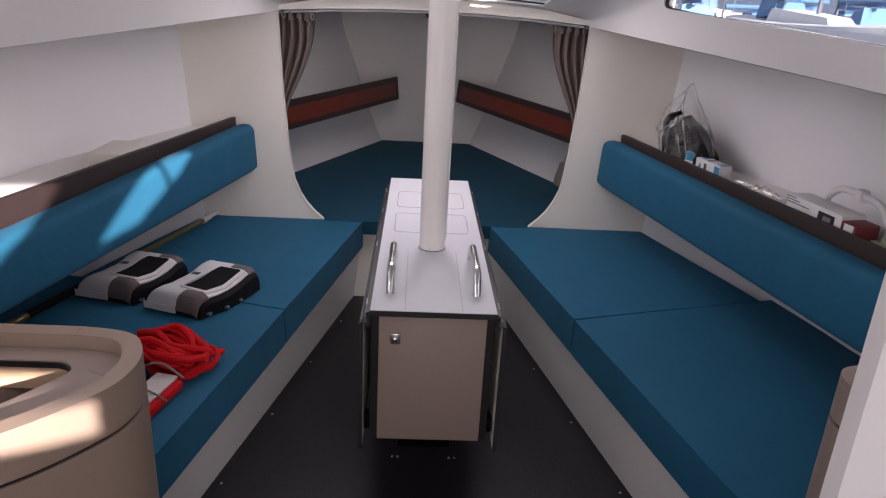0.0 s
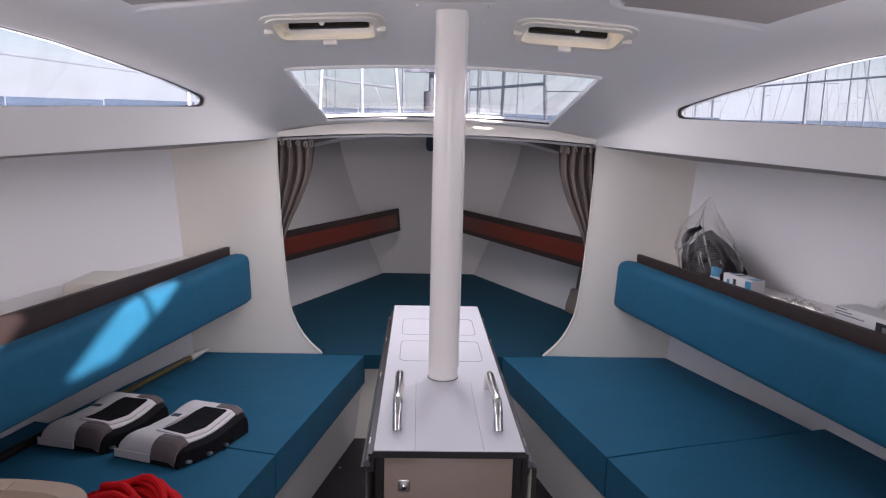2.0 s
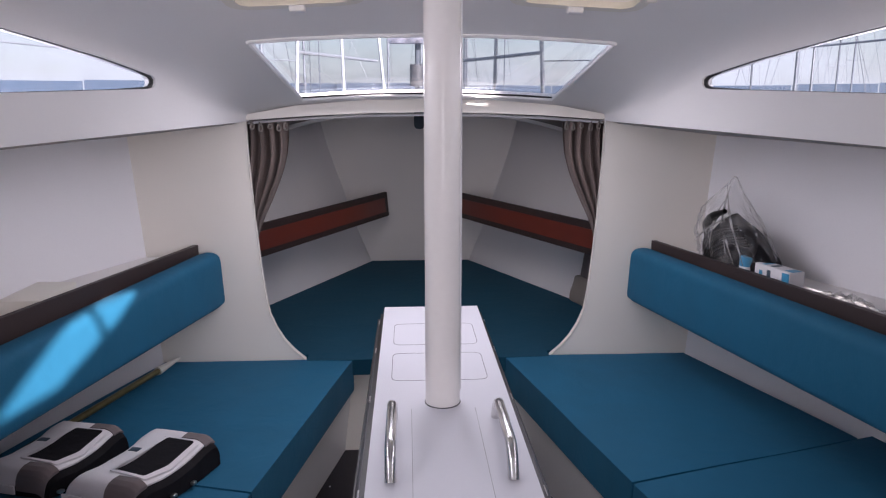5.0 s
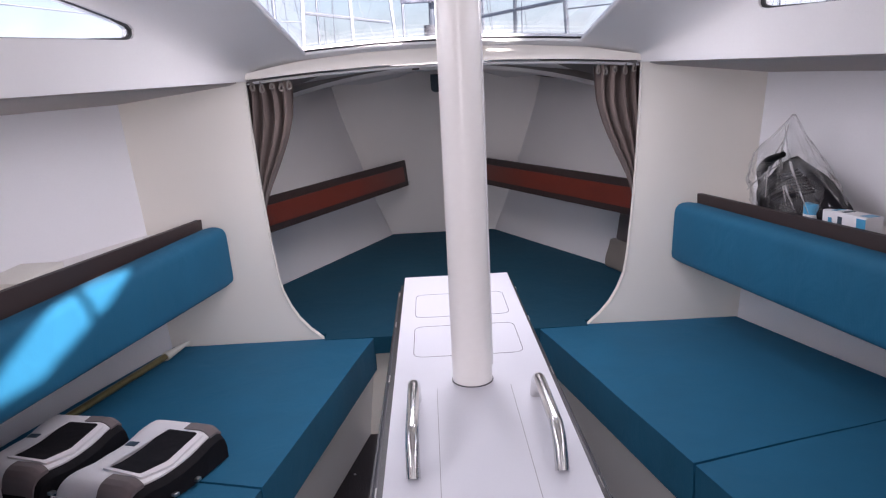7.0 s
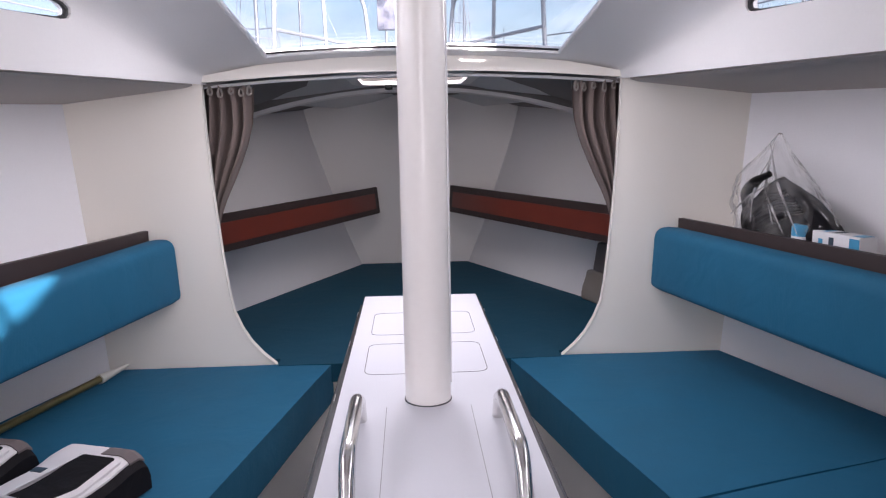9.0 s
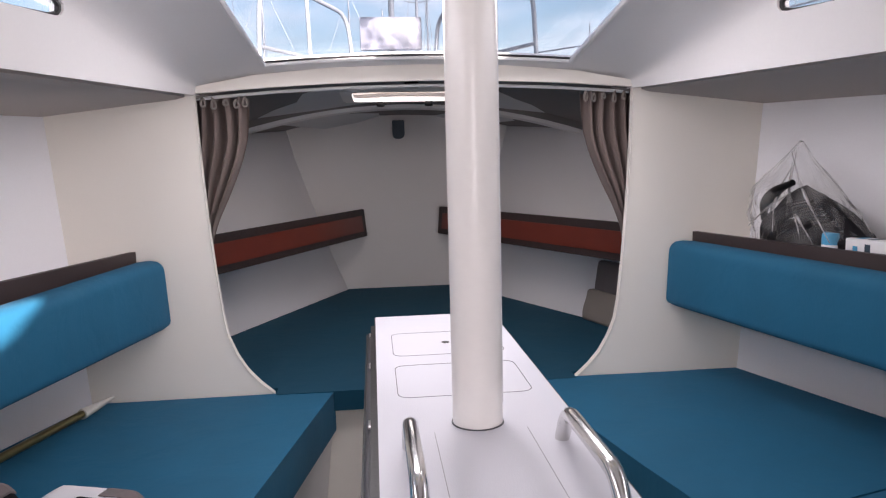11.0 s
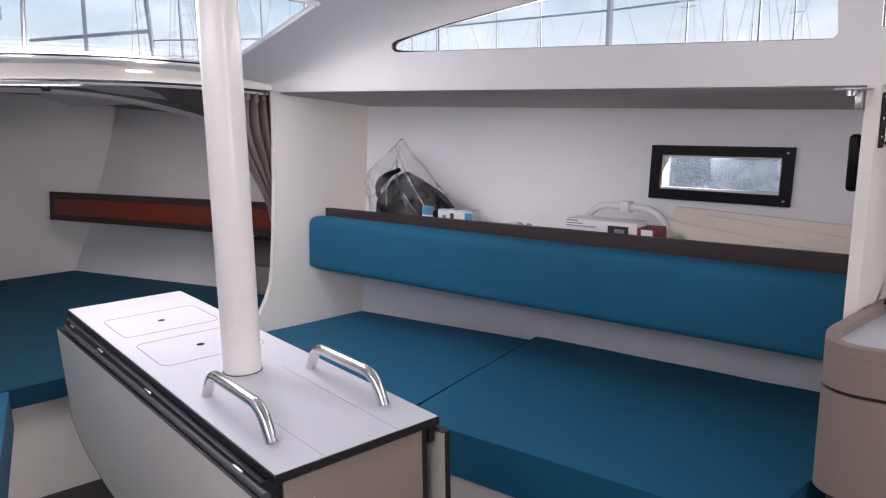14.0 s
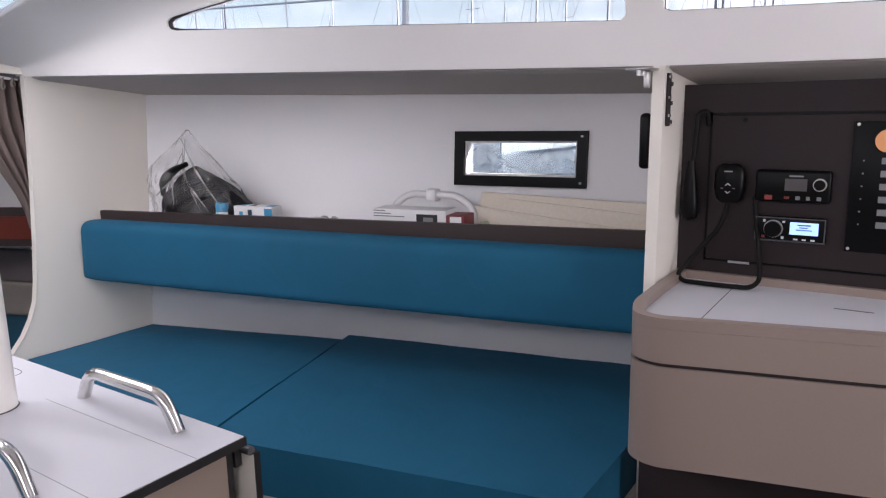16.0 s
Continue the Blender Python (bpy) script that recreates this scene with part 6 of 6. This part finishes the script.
part("tail", tube(arc_points([(0.43, -1.30, 2.01), (0.398, -1.14, 2.01), (0.392, -1.10, 2.01), (0.366, -0.975, 2.01)], 0.04), 0.013, 8), M_RUBBER, line)


# unseen sheet added aft; its outline limits the sun falling on the galley
dodger = thing("cockpit_dodger", (0, -1.95, 0.5), "unseen pale cloth added to block sun at the companionway", "dodger")
part("cloth", wall_prism([(-1.0, 0.45), (0.75, 0.45), (0.75, 1.895), (0.36, 1.895), (0.36, 2.02), (-1.0, 2.02)], "y", -1.98, -1.975), M_WEB, dodger, smooth=False)


# ---- outside: water, breakwater, own foredeck and rails, harbour boats ----
structure("water", prism([(-900, -900), (900, -900), (900, 900), (-900, 900)], -1.2, -0.7), M_WATER, "calm blue harbour water", "water", smooth=False)
deck_rows = []
for y in (3.80, 4.2, 4.8, 5.4, 6.0, 6.6):
    w = max(0.08, 1.36 - 0.45 * (y - 3.8))
    d = 0.012 * (y - 3.8)
    deck_rows.append([(-w, y, 1.515 - d), (0, y, 1.602 - d), (w, y, 1.515 - d), (w, y, 1.48 - d), (0, y, 1.590 - d), (-w, y, 1.48 - d)])
structure("foredeck", cut(loft(deck_rows), [prism([(-0.29, 4.36), (0.29, 4.36), (0.29, 4.92), (-0.29, 4.92)], 1.4, 1.9)]), M_DECK, "pale non-slip foredeck ahead of the cabin", "deck", smooth=False)


def build_breakwater():
    bw = thing("breakwater", (0, 90, -0.7), "long grey-blue concrete harbour breakwater", "breakwater", kind="structure")
    pts = [(-95, -60), (-80, 20), (-45, 80), (20, 100), (80, 85), (120, 20), (125, -60)]
    for (x0, y0), (x1, y1) in zip(pts, pts[1:]):
        n = max(2, int(math.hypot(x1 - x0, y1 - y0) // 9))
        for k in range(n):
            a, b = Vector((x0, y0, 0)).lerp(Vector((x1, y1, 0)), k / n), Vector((x0, y0, 0)).lerp(Vector((x1, y1, 0)), (k + 0.985) / n)
            out = Vector((a.x, a.y, 0)).normalized() * 3
            h = 4.3 + 0.15 * math.sin(k * 2.1)
            part("block", loft([[a + Vector((0, 0, -1)), a + out + Vector((0, 0, -1)), a + out + Vector((0, 0, h)), a + Vector((0, 0, h))], [b + Vector((0, 0, -1)), b + out + Vector((0, 0, -1)), b + out + Vector((0, 0, h)), b + Vector((0, 0, h))]]), M_STONE, bw, smooth=False)


build_breakwater()


def build_sailboat():
    b = thing("sailboat", (0, 0, -0.7), "moored white sailing yacht with a tall grey mast", "sailboat", "harbour yachts")
    rings = []
    for y, w, z in ((-4.5, 1.1, 0.35), (-3, 1.4, 0.2), (0, 1.6, 0.1), (2.5, 1.1, 0.25), (4.2, 0.35, 0.45), (4.9, 0.05, 0.6)):
        rings.append([(-w, y, 0.45 + z * 0.4), (-w * 0.8, y, -0.55), (0, y, -0.95), (w * 0.8, y, -0.55), (w, y, 0.45 + z * 0.4), (0, y, 0.55 + z * 0.4)])
    part("hull", loft(rings), M_HULLWHITE, b)
    part("cabin", rounded(loft([[(-0.9, -1.5, 0.5), (0.9, -1.5, 0.5), (0.75, -1.4, 1.05), (-0.75, -1.4, 1.05)], [(-0.6, 2.3, 0.5), (0.6, 2.3, 0.5), (0.5, 1.9, 0.85), (-0.5, 1.9, 0.85)]]), 0.08, 2), M_HULLWHITE, b)
    part("mast", tube([(0, 0.6, 0.5), (0, 0.6, 6), (0, 0.6, 12.5)], 0.07, 8, radii=[0.08, 0.075, 0.045]), M_MAST, b, "grey aluminium mast")
    part("boom", tube([(0, 0.5, 1.7), (0, -3.2, 1.75)], 0.16, 8), M_HULLBLUE, b, "boom with a blue sail cover")
    for z, w in ((5.0, 0.75), (8.6, 0.6)):
        part("spreader", tube([(-w, 0.45, z), (0, 0.6, z - 0.05), (w, 0.45, z)], 0.022, 6), M_MAST, b)
    for p, q in (((0, 0.6, 12.3), (0, 4.8, 0.9)), ((0, 0.6, 12.3), (0, -4.4, 0.8)), ((0, 0.6, 12.3), (0.75, 0.45, 5.0)), ((0, 0.6, 12.3), (-0.75, 0.45, 5.0)), ((0.75, 0.45, 5.0), (1.4, 0.3, 0.6)), ((-0.75, 0.45, 5.0), (-1.4, 0.3, 0.6))):
        part("stay", tube([p, q], 0.012, 5), M_MAST, b)
    part("sprayhood", rounded(loft([[(-0.9, -2.3, 0.6), (0.9, -2.3, 0.6), (0.8, -2.2, 1.5), (-0.8, -2.2, 1.5)], [(-0.8, -1.2, 0.8), (0.8, -1.2, 0.8), (0.6, -1.4, 1.3), (-0.6, -1.4, 1.3)]]), 0.1, 2), M_HULLBLUE, b, "blue sprayhood")
    return b


first = build_sailboat()
first.matrix_basis = pose(24, 42, -0.7, 0, 0, 12)
rng = random.Random(5)
for k in range(40):
    ang, dist = rng.uniform(-12, 82), rng.uniform(30, 85)
    x, y = dist * math.sin(radians(ang)), dist * math.cos(radians(ang))
    boat = copy_thing(first, pose(x, y, -0.7, 0, 0, rng.choice((0, 90, 180)) + rng.uniform(-8, 8)))
    boat.scale = [rng.uniform(0.75, 1.15)] * 3


def build_pulpit():
    p = thing("bow_pulpit", (0, 5.9, 1.6), "polished steel bow pulpit with looped rails", "pulpit")
    for s in (-1, 1):
        part("loop", tube(arc_points([(s * 0.75, 5.15, 1.52), (s * 0.72, 5.17, 2.17), (s * 0.52, 5.6, 2.22), (s * 0.30, 6.1, 2.2), (s * 0.24, 6.0, 1.58)], 0.14, 7), 0.0135, 10), M_RAIL, p, "bent steel loop")
        part("brace", tube([(s * 0.73, 5.17, 1.86), (s * 0.30, 6.02, 1.86)], 0.011, 8), M_RAIL, p)
        part("leg", tube([(s * 0.50, 5.6, 1.56), (s * 0.515, 5.6, 2.2)], 0.012, 8), M_RAIL, p)
    bag = thing("sail_bag", (0, 6.3, 2.0), "flat grey bag lashed to the bow rail", "bag")
    part("body", rounded(box((-0.22, 6.25, 2.0), (0.20, 6.30, 2.22)), 0.01, 2), M_SIGN, bag)
    st = thing("forestay_furler", (0, 6.4, 1.6), "grey forestay with its furler drum", "forestay")
    part("stay", tube([(0, 6.45, 1.62), (0, 6.3, 2.4), (0, 2.6, 10.5)], 0.02, 8), M_MAST, st)
    part("drum", tube([(0, 6.44, 1.70), (0, 6.42, 1.86)], 0.06, 16), M_DKGREY, st, "furler drum")


build_pulpit()


def build_lifelines(s):
    l = thing("guard_rail", (s * 1.6, 2.5, 1.5), "stainless guard rail stanchions with wire lifelines", "guard rail", "guard rails")
    ys = (-0.8, 0.9, 2.7, 4.1)
    for y in ys:
        x = s * (hull_x(min(y, 4.0), 1.4) + 0.06)
        part("stanchion", tube([(x, y, 1.46), (x + s * 0.03, y, 2.08)], 0.0125, 8), M_RAIL, l)
    for z in (1.76, 2.07):
        pts = [(s * (hull_x(min(y, 4.0), 1.4) + 0.06 + 0.03 * (z - 1.46) / 0.62), y, z) for y in ys] + [(s * 0.74, 5.16, z + 0.05)]
        part("lifeline", tube(pts, 0.004, 6), M_RAIL, l, "steel wire lifeline")
    g = thing("jib_sheet", (s * 1.3, 2.5, 1.5), "teal rope led along the side deck", "rope", "jib sheets")
    part("rope", tube([(s * 0.80, 3.9, 1.60), (s * 1.02, 3.2, 1.72), (s * 1.26, 2.2, 1.80), (s * 1.36, 1.2, 1.78), (s * 1.40, 0.3, 1.62)], 0.007, 8), M_TEALROPE, g)


build_lifelines(-1)
build_lifelines(1)


def build_neighbour():
    b = thing("neighbour_boat", (4.2, 3, -0.7), "white yacht moored alongside with an added sun-blocking boom", "sailboat")
    rings = []
    for y, w in ((-7.5, 1.05), (-3.5, 1.2), (-1, 1.25), (2, 1.2), (4, 0.8), (5.6, 0.1)):
        rings.append([(3.7 - w, y, 0.75), (3.7 - w * 0.85, y, -0.75), (3.7 + w * 0.85, y, -0.75), (3.7 + w, y, 0.75), (3.7, y, 0.80)])
    part("hull", loft(rings), M_HULLWHITE, b)
    part("stripe", loft([[(3.7 - w - 0.012, y, 0.50), (3.7 - w - 0.012, y, 0.66), (3.7 - w + 0.02, y, 0.66), (3.7 - w + 0.02, y, 0.50)] for y, w in ((-3.4, 1.135), (-1, 1.235), (2, 1.185), (3.9, 0.80))]), M_HULLBLUE, b, "blue stripe")
    part("cabin", rounded(loft([[(3.05, -2.5, 0.77), (4.35, -2.5, 0.77), (4.2, -2.4, 1.3), (3.2, -2.4, 1.3)], [(3.15, 2.0, 0.77), (4.25, 2.0, 0.77), (4.1, 1.5, 1.18), (3.3, 1.5, 1.18)]]), 0.06, 2), M_HULLWHITE, b)
    part("cabin_window", box((3.12, -0.9, 0.92), (3.19, 1.1, 1.08)), M_HULLBLUE, b, "tinted side window", smooth=False)
    part("mast", tube([(3.7, -2.75, 0.7), (3.7, -2.75, 13)], 0.08, 10), M_MAST, b, "grey mast")
    # out of view; placed to keep the sun off the starboard side windows
    part("boom", rounded(loft([[(3.4, -6.2, 3.4), (3.8, -6.2, 3.4), (3.75, -6.2, 4.2), (3.45, -6.2, 4.2)], [(3.4, -2.85, 3.4), (3.8, -2.85, 3.4), (3.75, -2.85, 4.5), (3.45, -2.85, 4.5)]]), 0.06, 3), M_HULLBLUE, b, "unseen boom and tall blue cover added to block sun")


build_neighbour()
